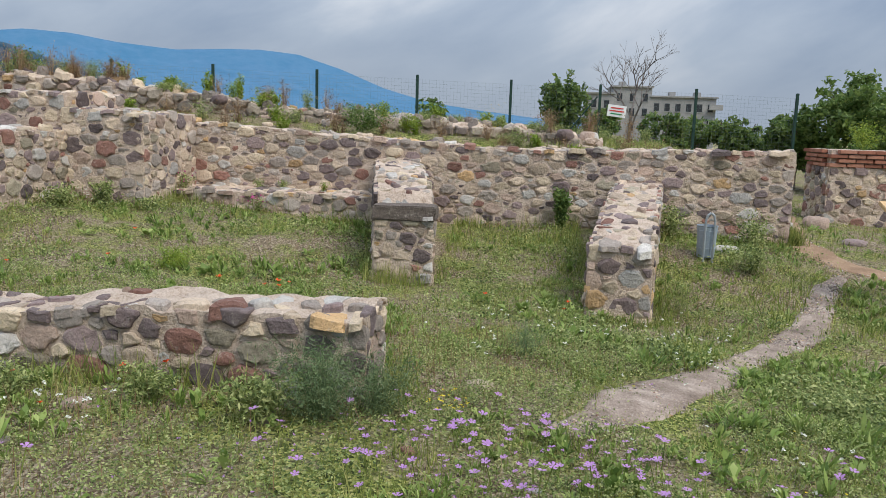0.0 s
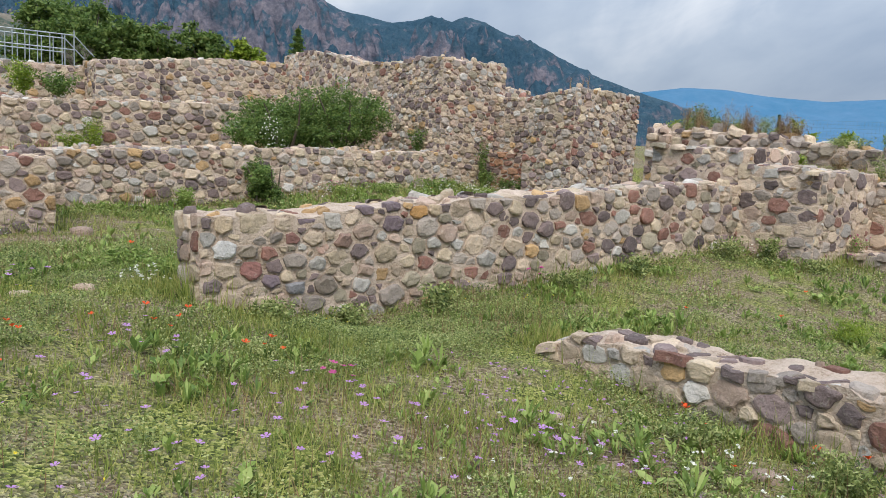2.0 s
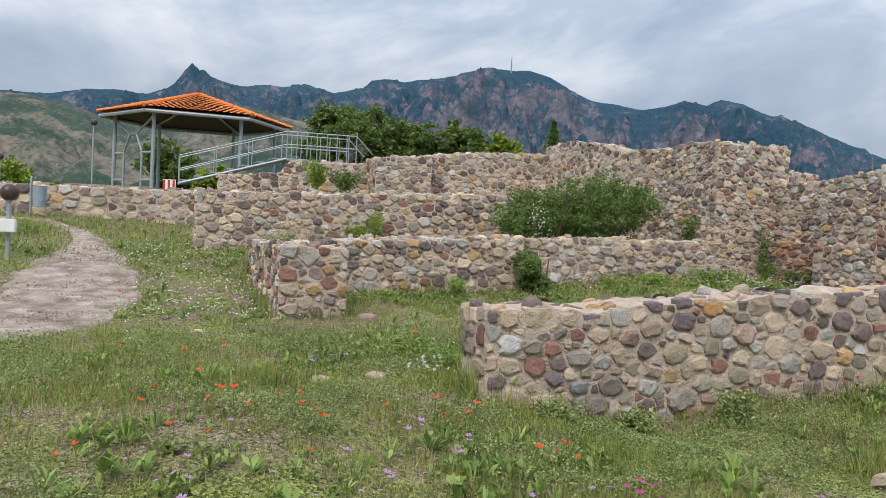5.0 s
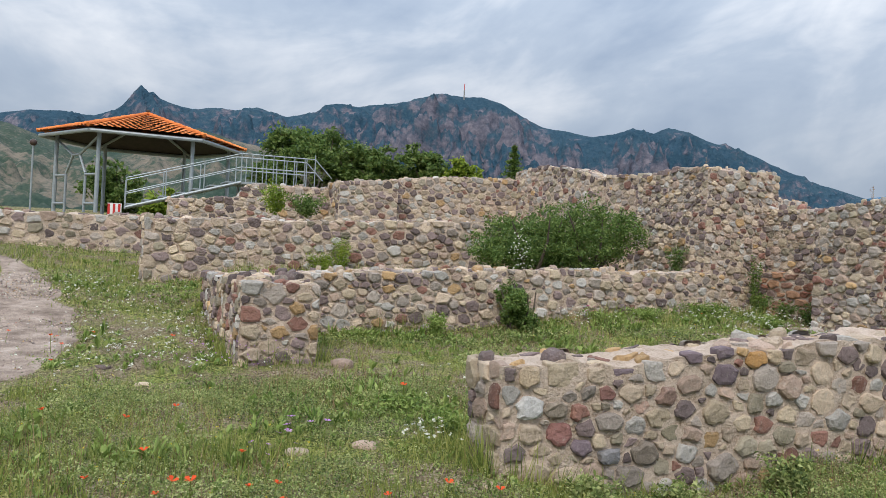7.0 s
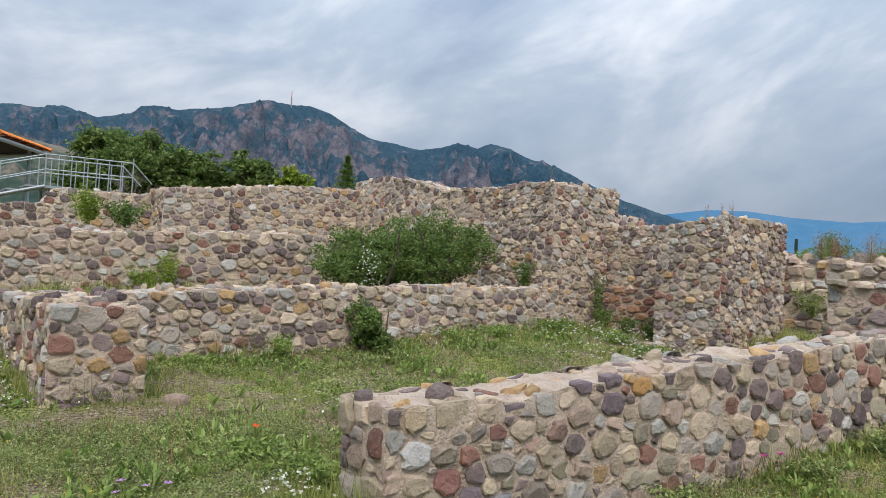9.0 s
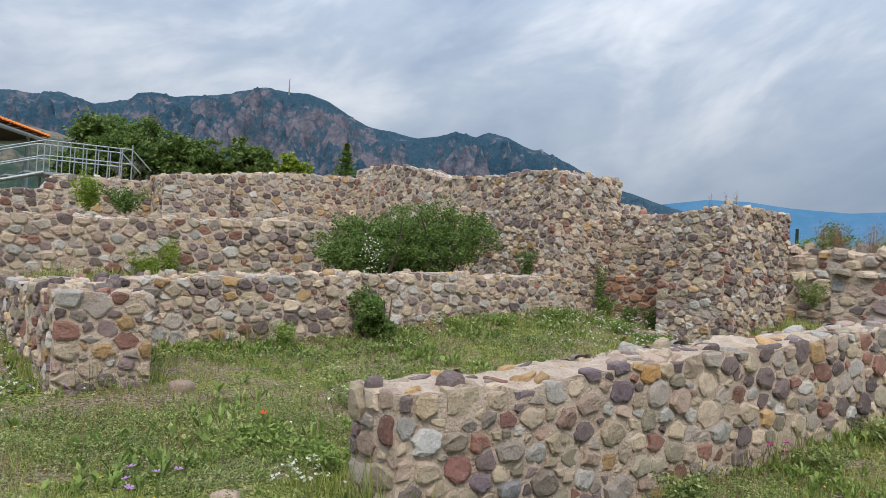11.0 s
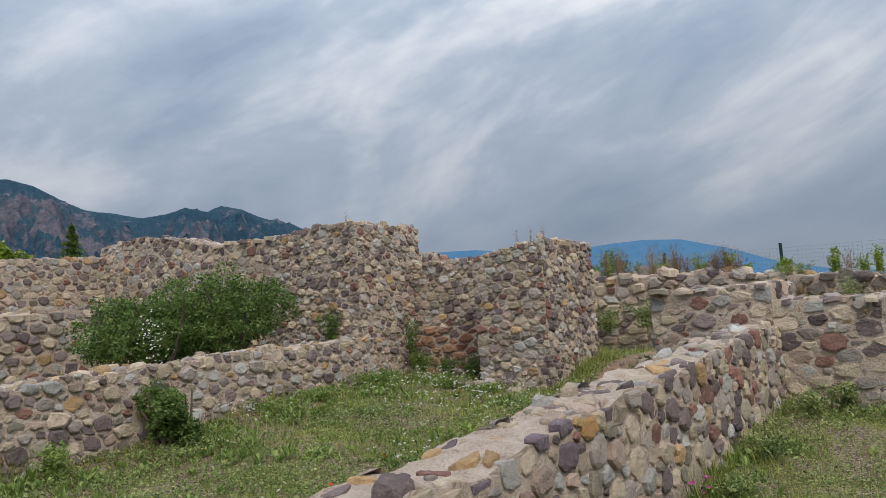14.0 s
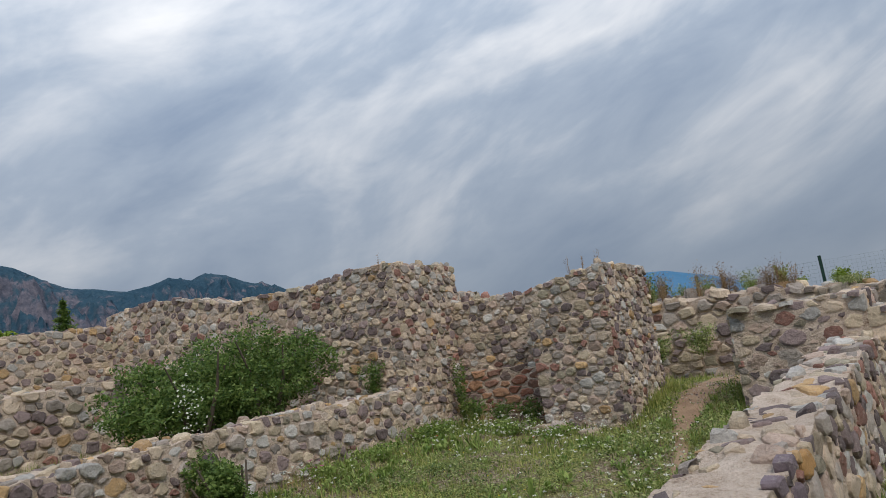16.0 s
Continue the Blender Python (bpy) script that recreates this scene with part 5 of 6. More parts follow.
def limb(bm, a, b, ra, rb_, sides=5, segs=3):
    d = (b - a).normalized()
    u = d.orthogonal().normalized()
    v = d.cross(u)
    prev = None
    for k in range(segs + 1):
        t = k / segs
        c = a.lerp(b, t) + (u * math.sin(t * 3.1) * 0.06 + v * math.sin(t * 2.2) * 0.05) * (b - a).length * (1 if 0 < k < segs else 0)
        rr = ra + (rb_ - ra) * t
        ring = [bm.verts.new(c + (u * math.cos(6.283 * i / sides) + v * math.sin(6.283 * i / sides)) * rr) for i in range(sides)]
        if prev:
            for i in range(sides):
                bm.faces.new((prev[i], prev[(i + 1) % sides], ring[(i + 1) % sides], ring[i]))
        prev = ring


def crown_quads(c, radii, n, leaf, lobes):
    """Leaves on and in the shells of many overlapping lobes, so that the outline stays uneven."""
    lob = rs.normal(0, 1, (lobes, 3))
    lob /= np.linalg.norm(lob, axis=1)[:, None]
    lob *= rs.uniform(0.25, 0.72, (lobes, 1))
    rad = rs.uniform(0.28, 0.5, lobes)
    tufts = max(20, n // 26)
    k = rs.randint(0, lobes, tufts)
    d = rs.normal(0, 1, (tufts, 3))
    d /= np.linalg.norm(d, axis=1)[:, None]
    tc = lob[k] + d * (rad[k] * rs.uniform(0.55, 1.08, tufts))[:, None]
    j = rs.randint(0, tufts, n)
    p = tc[j] + rs.normal(0, 0.055, (n, 3))
    p = p * np.array(radii) + np.array(c)
    return leaf_quads(p, leaf * rs.uniform(0.55, 1.35, n), 0.75, 0.5)


def tree(x, y, z, h, r, n, label, mat=M_TREE, leaf=0.12, lobes=18, squash=0.8, name="tree"):
    h, z = h + z - ground_z(x, y), ground_z(x, y)
    root = new(name)
    root.location = (x, y, z)
    tagged(root, label, "tree")
    bm = bmesh.new()
    limb(bm, Vector((0, 0, -0.3)), Vector((0.1, 0.05, h * 0.6)), 0.03 * h, 0.014 * h, 8, 5)
    for k in range(6):
        a = 6.28 * k / 6 + rs.uniform(-0.4, 0.4)
        limb(bm, Vector((0.05, 0, h * rs.uniform(0.25, 0.5))), Vector((math.cos(a) * r * 0.65, math.sin(a) * r * 0.65, h * rs.uniform(0.6, 0.85))), 0.012 * h, 0.004 * h)
    part("trunk", bm, M_BARK, root)
    quad_object("crown", crown_quads(Vector((0, 0, h - r * squash)), (r, r, r * squash), int(n * 1.3), leaf, lobes), mat, root)
    return root


def conifer(x, y, z, h, r, n, label):
    h, z = h + z - ground_z(x, y), ground_z(x, y)
    root = new("conifer")
    root.location = (x, y, z)
    tagged(root, label, "tree")
    bm = bmesh.new()
    limb(bm, Vector((0, 0, -0.3)), Vector((0, 0, h)), 0.02 * h, 0.004 * h, 7, 4)
    part("trunk", bm, M_BARK, root)
    t = np.floor(rs.uniform(0, 1, n) * 13) / 13
    a = np.floor(rs.uniform(0, 1, n) * 9) / 9 * 6.283 + t * 9 + rs.normal(0, 0.12, n)
    q = rs.uniform(0.1, 1, n)
    rr = r * (1 - t) * q * (0.75 + 0.25 * np.sin(a * 3))
    p = np.stack([np.cos(a) * rr, np.sin(a) * rr, h * (0.14 + 0.86 * t) - 0.10 * h * q * (1 - t) + rs.normal(0, 0.015 * h, n)], 1)
    quad_object("crown", leaf_quads(p, h * 0.02 * rs.uniform(0.5, 1.3, n), 0.5, 0.35), M_LEAF, root)


bush(-12.15, 6.85, 1.33, 1.52, 1.0, 24000, "dense dark green wild rose bush before the tower", leaf=0.024, lobes=24)
bush(-12.2, 5.85, 1.32, 1.26, 0.95, 19000, "dense dark green wild rose bush with white blossom", leaf=0.024, lobes=20)
quad_object("blossom_spray", leaf_quads(np.stack([-11.5 + rs.normal(0, .08, 90), 5.35 + rs.normal(0, .09, 90), 1.85 + rs.normal(0, .16, 90)], 1), np.full(90, 0.016), 0.6, 0.8), M_PETAL_WHITE, label="white blossom spray on the rose bush", category="flowers", kind="stuff")
bush(-10.25, 4.62, 0.72, 0.74, 0.42, 7000, "leafy bush at the foot of the courtyard wall", leaf=0.02, lobes=6)
weed(-11.3, 8.0, 0.45, 0.2, 500, M_LEAF, "leafy plant on the wall against the tower", leaf=0.03, z=1.6)

# trees beyond the walls
tree(-45.0, 10.4, 3.0, 6.3, 3.1, 16000, "broad green deciduous tree beyond the ruins", lobes=20)
tree(-43.0, 13.6, 3.5, 4.0, 2.1, 7000, "small green deciduous tree beyond the ruins")
tree(-42.0, 15.9, 3.5, 4.3, 1.8, 7000, "round green deciduous tree beyond the ruins")
tree(-44.5, 12.4, 3.0, 4.6, 2.0, 6000, "green deciduous tree beyond the ruins")
tree(-41.0, 17.6, 3.6, 3.5, 1.5, 4500, "low bright green tree beyond the ruins", mat=M_LIME)
tree(-44.0, 8.3, 2.6, 3.9, 1.9, 5000, "green deciduous tree behind the walkway")
tree(-46.5, 12.3, 3.0, 4.3, 2.2, 6000, "green deciduous tree beyond the ruins")
tree(-48.0, 0.2, 1.6, 4.6, 2.3, 8000, "dark green tree behind the pavilion", lobes=18)
tree(-43.0, 2.2, 1.8, 2.6, 1.5, 4000, "bright green shrubby tree behind the pavilion", mat=M_LIME)
tree(-47.0, -7.9, 1.4, 3.0, 1.9, 4500, "bright green shrubby tree past the path", mat=M_LIME)
tree(-46.0, -5.2, 1.2, 1.9, 1.6, 3000, "low green shrub past the path")
conifer(-38.0, 19.6, 4.6, 3.2, 2.0, 5200, "small dark conifer on the slope")
tree(0.9, 20.2, 0.9, 2.3, 0.75, 5500, "slender dark green tree behind the wire fence", leaf=0.06, squash=1.3)
bush(1.7, 20.6, 1.0, 1.3, 0.9, 4500, "dark green shrub behind the wire fence", leaf=0.06)
tree(8.2, 20.0, 0.4, 2.9, 1.5, 9000, "leafy green tree beside the ruins", leaf=0.07)
tree(6.9, 20.8, 0.3, 2.1, 1.0, 5000, "leafy green tree beside the ruins", leaf=0.07)
for (x, y, h) in [(3.6, 22.2, 1.5), (4.6, 22.4, 1.7), (5.6, 22.0, 1.6), (6.6, 22.3, 1.4), (7.5, 21.6, 1.2)]:
    bush(x, y, 0.75, h, 0.95, 4000, "dark green hedge shrub behind the ruins", mat=M_TREE, leaf=0.06, name="hedge_shrub")
for (x, y, h) in [(4.6, 16.5, 0.8), (3.7, 17.5, 0.9), (5.6, 14.6, 1.2), (6.3, 14.8, 1.4)]:
    bush(x, y, 0.3, h, 0.6, 2600, "overgrown green shrub beside the footpath", mat=M_TREE, leaf=0.05)
bush(-2.2, 17.2, 1.5, 0.75, 0.5, 2200, "green shrub by the fence", leaf=0.04)
weed(5.5, 13.4, 0.5, 0.4, 700, M_LIME, "yellow-green weeds on the brick-topped wall", leaf=0.03, z=1.46)
weed(6.2, 13.6, 0.5, 0.3, 400, M_DRY, "reddish dry weeds on the brick-topped wall", leaf=0.02, z=1.46)


def bare_tree(x, y, z, h, label, seed):
    r = random.Random(seed)
    root = new("bare_tree")
    root.location = (x, y, z)
    tagged(root, label, "tree")
    bm = bmesh.new()

    def grow(a, d, ln, rad, depth):
        b = a + d * ln
        limb(bm, a, b, rad, rad * 0.6, 4, 2)
        if depth:
            for _ in range(3):
                nd = (d + Vector((r.uniform(-0.8, 0.8), r.uniform(-0.8, 0.8), r.uniform(-0.2, 0.5)))).normalized()
                grow(a.lerp(b, r.uniform(0.55, 1.0)), nd, ln * r.uniform(0.55, 0.8), rad * 0.55, depth - 1)

    grow(Vector((0, 0, -0.2)), Vector((0.05, 0, 1)), h * 0.36, 0.018 * h, 5)
    part("bare_crown", bm, M_DEADWOOD, root)
    return root


bare_tree(3.0, 24.0, 1.0, 4.1, "bare grey leafless tree behind the fence", 5)
bare_tree(-41.5, 9.8, 3.0, 4.0, "bare grey leafless tree by the walkway", 6)


# ---- built things ----
def tube(bm, a, b, r, sides=8):
    a, b = Vector(a), Vector(b)
    d = (b - a).normalized()
    u = d.orthogonal().normalized()
    v = d.cross(u)
    rings = [[bm.verts.new(c + (u * math.cos(6.283 * i / sides) + v * math.sin(6.283 * i / sides)) * r) for i in range(sides)] for c in (a, b)]
    for i in range(sides):
        bm.faces.new((rings[0][i], rings[0][(i + 1) % sides], rings[1][(i + 1) % sides], rings[1][i]))
    bm.faces.new(list(reversed(rings[0])))
    bm.faces.new(rings[1])


def box(bm, x0, x1, y0, y1, z0, z1, bevel=0.0):
    m = bmesh.ops.create_cube(bm, size=1.0, matrix=Matrix.Translation(((x0 + x1) / 2, (y0 + y1) / 2, (z0 + z1) / 2)) @ Matrix.Diagonal((x1 - x0, y1 - y0, z1 - z0, 1)))
    if bevel:
        bmesh.ops.bevel(bm, geom=list({e for v in m["verts"] for e in v.link_edges}), offset=bevel, segments=2, affect="EDGES")


def tube_part(name, parent, mat, *runs, r=0.03, label=""):
    bm = bmesh.new()
    for a, b in runs:
        tube(bm, a, b, r)
    return part(name, bm, mat, parent, label)


def pavilion():
    cx, cy, g, R = -32.6, 1.0, 2.45, 3.55
    root = new("pavilion")
    root.location = (cx, cy, g)
    tagged(root, "open hexagonal pavilion with an orange tiled roof on steel posts", "pavilion")
    face = math.atan2(-cy, -cx)
    ang = [face + math.pi / 6 + k * math.pi / 3 for k in range(6)]
    eave, apex, pr = 2.70, 3.84, 3.0
    for a in ang:
        tube_part("post", root, M_STEEL, ((math.cos(a) * pr, math.sin(a) * pr, 0), (math.cos(a) * pr, math.sin(a) * pr, eave + 0.12)), r=0.07)
    for k in range(6):
        a, b = ang[k], ang[(k + 1) % 6]
        tube_part("beam", root, M_STEEL, ((math.cos(a) * R, math.sin(a) * R, eave), (math.cos(b) * R, math.sin(b) * R, eave)), r=0.07)
        tube_part("rafter", root, M_STEEL, ((math.cos(a) * R, math.sin(a) * R, eave + 0.02), (0, 0, apex - 0.25)), r=0.05)
    bm = bmesh.new()
    c = bm.verts.new((0, 0, apex - 0.16))
    low = [bm.verts.new((math.cos(a) * R, math.sin(a) * R, eave + 0.07)) for a in ang]
    for k in range(6):
        bm.faces.new((c, low[k], low[(k + 1) % 6]))
    part("soffit", bm, M_SOFFIT, root, "dark boarded underside")
    roof = new("roof")
    roof.parent = root
    for k in range(6):
        a, b = ang[k], ang[(k + 1) % 6]
        A = Vector((math.cos(a) * (R + .12), math.sin(a) * (R + .12), eave + .12))
        B = Vector((math.cos(b) * (R + .12), math.sin(b) * (R + .12), eave + .12))
        C = Vector((0, 0, apex))
        rows = 14
        vs, fs = [], []
        nrm = (B - A).cross(C - A).normalized()
        for j in range(rows):
            t0, t1 = j / rows, min(1.0, (j + 1.12) / rows)
            l0, l1, r0, r1 = A.lerp(C, t0), A.lerp(C, t1), B.lerp(C, t0), B.lerp(C, t1)
            n = max(1, int((r0 - l0).length / 0.24))
            for i in range(n):
                for s in range(4):
                    u0, u1 = (i + s / 4) / n, (i + (s + 1) / 4) / n
                    h0, h1 = 0.035 * math.sin(math.pi * s / 4), 0.035 * math.sin(math.pi * (s + 1) / 4)
                    base = len(vs)
                    vs += [l0.lerp(r0, u0) + nrm * (h0 + 0.035), l0.lerp(r0, u1) + nrm * (h1 + 0.035), l1.lerp(r1, u1) + nrm * (h1 + 0.0), l1.lerp(r1, u0) + nrm * (h0 + 0.0)]
                    fs.append((base, base + 1, base + 2, base + 3))
        ob = new("roof_slope", mesh_of("roof_slope", vs, fs, M_TILE, False))
        ob.parent = roof
        bm = bmesh.new()
        for s in range(12):
            tube(bm, A.lerp(C, s / 12) + Vector((0, 0, 0.05)), A.lerp(C, (s + 1.1) / 12) + Vector((0, 0, 0.03)), 0.07)
        ob = part("ridge_tiles", bm, M_TILE, roof)
    bm = bmesh.new()
    bmesh.ops.create_uvsphere(bm, u_segments=10, v_segments=8, radius=0.08, matrix=Matrix.Translation((0, 0, apex + 0.12)))
    part("finial", bm, M_SOFFIT, roof)
    # bent tube trellis between two posts on the near side
    near = sorted(ang, key=lambda a: math.cos(a) * pr * -1 + math.sin(a) * pr)[:2]
    P, Q = [Vector((math.cos(a) * pr, math.sin(a) * pr, 0)) for a in near]
    p1, p2 = P.lerp(Q, 0.27), P.lerp(Q, 0.73)
    up = Vector((0, 0, 1))
    for side, (foot, post) in enumerate(((p1, P), (p2, Q))):
        tube_part("trellis", root, M_STEEL, (foot, foot + up * 1.35), (foot + up * 1.35, P.lerp(Q, 0.42 if side == 0 else 0.58) + up * 2.0), (foot + up * 1.3, post + up * 1.3), (foot + up * 0.3, post + up * 0.3), (P.lerp(Q, 0.42 if side == 0 else 0.58) + up * 2.0, post + up * 2.6), r=0.045)
    tube_part("trellis_top", root, M_STEEL, (P.lerp(Q, 0.42) + up * 2.0, P.lerp(Q, 0.58) + up * 2.0), r=0.045)


pavilion()


def walkway():
    root = new("walkway")
    root.location = (-28.4, 0.3, 2.6)
    tagged(root, "steel stairs and raised walkway with grey tube railings", "stairs")
    rise, run = 1.1, 3.5
    for k in range(7):
        bm = bmesh.new()
        box(bm, -0.6, 0.6, run * k / 7, run * (k + 1) / 7 + 0.03, rise * (k + 1) / 7 - 0.05, rise * (k + 1) / 7, 0.008)
        part("step", bm, M_STEEL, root)
    for x in (-0.62, 0.62):
        tube_part("stringer", root, M_STEEL, ((x, 0, 0.02), (x, run, rise)), r=0.045)
        for h in (0.5, 0.95):
            tube_part("handrail", root, M_STEEL, ((x, 0, h), (x, run, rise + h)), ((x, run, rise + h), (x + 0.3, run + 2.4, rise + h)), r=0.019)
        for k in range(4):
            t = k / 3
            tube_part("baluster", root, M_STEEL, ((x, run * t, rise * t), (x, run * t, rise * t + 0.95)), r=0.019)
        for k in range(1, 8):
            t = k / 7
            tube_part("baluster", root, M_STEEL, ((x + 0.3 * t, run + 2.4 * t, rise), (x + 0.3 * t, run + 2.4 * t, rise + 0.95)), r=0.016)
        for k in range(2):
            tube_part("support_leg", root, M_STEEL, ((x, run + 0.1 + k * 2.2, -0.9), (x, run + 0.1 + k * 2.2, rise)), r=0.05)
        tube_part("end_rail", root, M_STEEL, ((x + 0.3, run + 2.4, rise + 0.95), (x + 0.3, run + 3.0, rise + 0.35)), ((x + 0.3, run + 2.4, rise), (x + 0.3, run + 2.4, rise + 1.1)), r=0.019)
    bm = bmesh.new()
    box(bm, -0.65, 0.95, run, run + 2.5, rise - 0.08, rise)
    part("deck", bm, M_STEEL, root)
    for k, x in enumerate((-0.5, 0.7)):
        bm = bmesh.new()
        box(bm, x - 0.02, x + 0.02, -0.5, -0.1, -0.25, 0.12)
        b = part("warning_board", bm, M_WHITE, root, "red and white warning board")
        for s in range(3):
            bm = bmesh.new()
            box(bm, x - 0.026, x + 0.026, -0.5 + s * 0.15, -0.43 + s * 0.15, -0.23, 0.10)
            part("red_stripe", bm, M_REDPAINT, b)


walkway()
rubble_wall("brick and rubble abutment under the walkway", -28.4, -27.6, 4.0, 8.0, [(4.0, 3.30), (8.0, 3.40)], "y", "est", 0.07, 0.16, 0.03, low=2.0, limit=120)
rubble_wall("low broken wall before the walkway", -25.0, -24.4, 2.4, 5.0, [(2.4, 2.45), (5.0, 2.75)], "y", "est", 0.07, 0.16, 0.03, low=1.8, limit=120)


def litter_bin(x, y, z, h, w, label, hang=0.0):
    """A tapered sheet-metal basket hung in a bent tube."""
    root = new("litter_bin")
    root.location = (x, y, z)
    tagged(root, label, "litter bin")
    bm = bmesh.new()
    prof = [(0.40, hang), (0.42, hang + 0.01), (0.5, hang + h * 0.97), (0.53, hang + h), (0.49, hang + h), (0.40, hang + 0.03)]
    prev = None
    for (rr, zz) in prof:
        ring = [bm.verts.new((w * rr * math.cos(6.283 * i / 20), w * rr * math.sin(6.283 * i / 20), zz)) for i in range(20)]
        if prev:
            for i in range(20):
                bm.faces.new((prev[i], prev[(i + 1) % 20], ring[(i + 1) % 20], ring[i]))
        prev = ring
    bm.faces.new(prev)
    part("basket", bm, M_BINBLUE, root, "tapered blue-grey sheet metal basket")
    s = w * 0.22
    pts = [(-s, -w * 0.54, -0.15), (-s, -w * 0.54, hang + h + 0.06), (-s * 0.7, -w * 0.54, hang + h + 0.13), (0, -w * 0.54, hang + h + 0.16), (s * 0.7, -w * 0.54, hang + h + 0.13), (s, -w * 0.54, hang + h + 0.06), (s, -w * 0.54, -0.15)]
    tube_part("frame", root, M_STEEL, *zip(pts, pts[1:]), r=0.014)
    for zz in (hang + h * 0.3, hang + h * 0.85):
        bm = bmesh.new()
        for i in range(20):
            a, b = 6.283 * i / 20, 6.283 * (i + 1) / 20
            rr = w * (0.42 + 0.08 * (zz - hang) / h) + 0.003
            tube(bm, (rr * math.cos(a), rr * math.sin(a), zz), (rr * math.cos(b), rr * math.sin(b), zz), 0.004, 5)
        part("band", bm, M_BINBLUE, root)


litter_bin(2.17, 9.3, 0.02, 0.38, 0.24, "blue-grey metal litter bin on a bent tube frame", 0.18)
litter_bin(-17.0, -2.35, 1.42, 0.40, 0.26, "blue-grey metal litter bin before the terrace wall", 0.22)


def globe_lamp(x, y, z, h, rad, label, cabinet=False):
    root = new("globe_lamp")
    root.location = (x, y, z)
    tagged(root, label, "lamp")
    tube_part("post", root, M_STEEL, ((0, 0, -0.1), (0, 0, h)), r=0.03)
    bm = bmesh.new()
    bmesh.ops.create_uvsphere(bm, u_segments=20, v_segments=14, radius=rad, matrix=Matrix.Translation((0, 0, h + rad * 0.85)))
    for f in bm.faces:
        f.smooth = True
    part("globe", bm, M_GLOBE, root, "smoked brown globe")
    tube_part("collar", root, M_STEEL, ((0, 0, h - 0.02), (0, 0, h + 0.05)), r=0.05)
    if cabinet:
        bm = bmesh.new()
        box(bm, 0.0, 0.12, -0.1, 0.1, 0.28, 0.46, 0.01)
        part("junction_box", bm, M_WHITE, root, "small white junction box")


globe_lamp(-12.65, -2.12, 1.02, 0.72, 0.12, "low garden lamp with a smoked globe on a steel post", True)
globe_lamp(-36.0, -6.4, 1.9, 1.5, 0.14, "garden lamp with a smoked globe beyond the wall")
globe_lamp(-31.0, -2.6, 2.3, 2.3, 0.12, "slim lamp post with a smoked globe beside the pavilion")


def wire_fence():
    root = new("wire_fence")
    root.location = (0, 16.5, 1.4)
    tagged(root, "green wire mesh fence on slim posts along the bank", "fence")
    xs = [-16.4, -14.0, -11.6, -9.3, -6.95, -4.61, -2.41, -0.41, 1.45, 3.4, 5.4]
    for x in xs:
        tz = along([(-17, 3.1), (-7, 2.84), (1.5, 2.6), (6, 2.5)], x) - 1.4
        bm = bmesh.new()
        box(bm, x - 0.028, x + 0.028, -0.028, 0.028, -0.9, tz, 0.006)
        part("post", bm, M_FENCE, root)
    tube_part("brace", root, M_FENCE, ((1.40, 0.05, 0.95), (0.3, 0.05, -0.5)), r=0.016)
    vs, fs = [], []

    def strip(a, b, w):
        n = len(vs)
        d = (Vector(b) - Vector(a)).normalized()
        s = d.cross(Vector((0, 1, 0))) * w / 2
        for p in (Vector(a) - s, Vector(b) - s, Vector(b) + s, Vector(a) + s):
            vs.append(p)
        fs.append((n, n + 1, n + 2, n + 3))

    x = xs[0]
    while x < xs[-1]:
        tz = along([(-17, 3.0), (-7, 2.74), (1.5, 2.5), (6, 2.4)], x) - 1.4
        strip((x, 0, -0.6), (x, 0, tz), 0.002)
        x += 0.075
    for k in range(22):
        for a, b in zip(xs, xs[1:]):
            za, zb = [along([(-17, 3.0), (-7, 2.74), (1.5, 2.5), (6, 2.4)], q) - 1.4 - k * 0.075 for q in (a, b)]
            strip((a, 0.002, za), (b, 0.002, zb), 0.002)
    ob = new("wire_mesh", mesh_of("wire_mesh", vs, fs, M_WIRE, False))
    ob.parent = root
    sign = new("notice_board")
    tagged(sign, "white notice board with red and green lines on the fence", "sign")
    sign.matrix_world = pose(1.80, 16.42, 2.06, 0, 6, 0)
    bm = bmesh.new()
    box(bm, -0.19, 0.19, -0.012, 0.012, -0.12, 0.12, 0.004)
    panel = part("panel", bm, M_WHITE, sign)
    for zz, w, m in ((0.06, 0.13, M_REDPAINT), (0.0, 0.15, M_REDPAINT), (-0.06, 0.12, M_GREENPAINT)):
        bm = bmesh.new()
        box(bm, -w, w, -0.018, -0.010, zz - 0.012, zz + 0.012)
        part("text_line", bm, m, panel)


wire_fence()


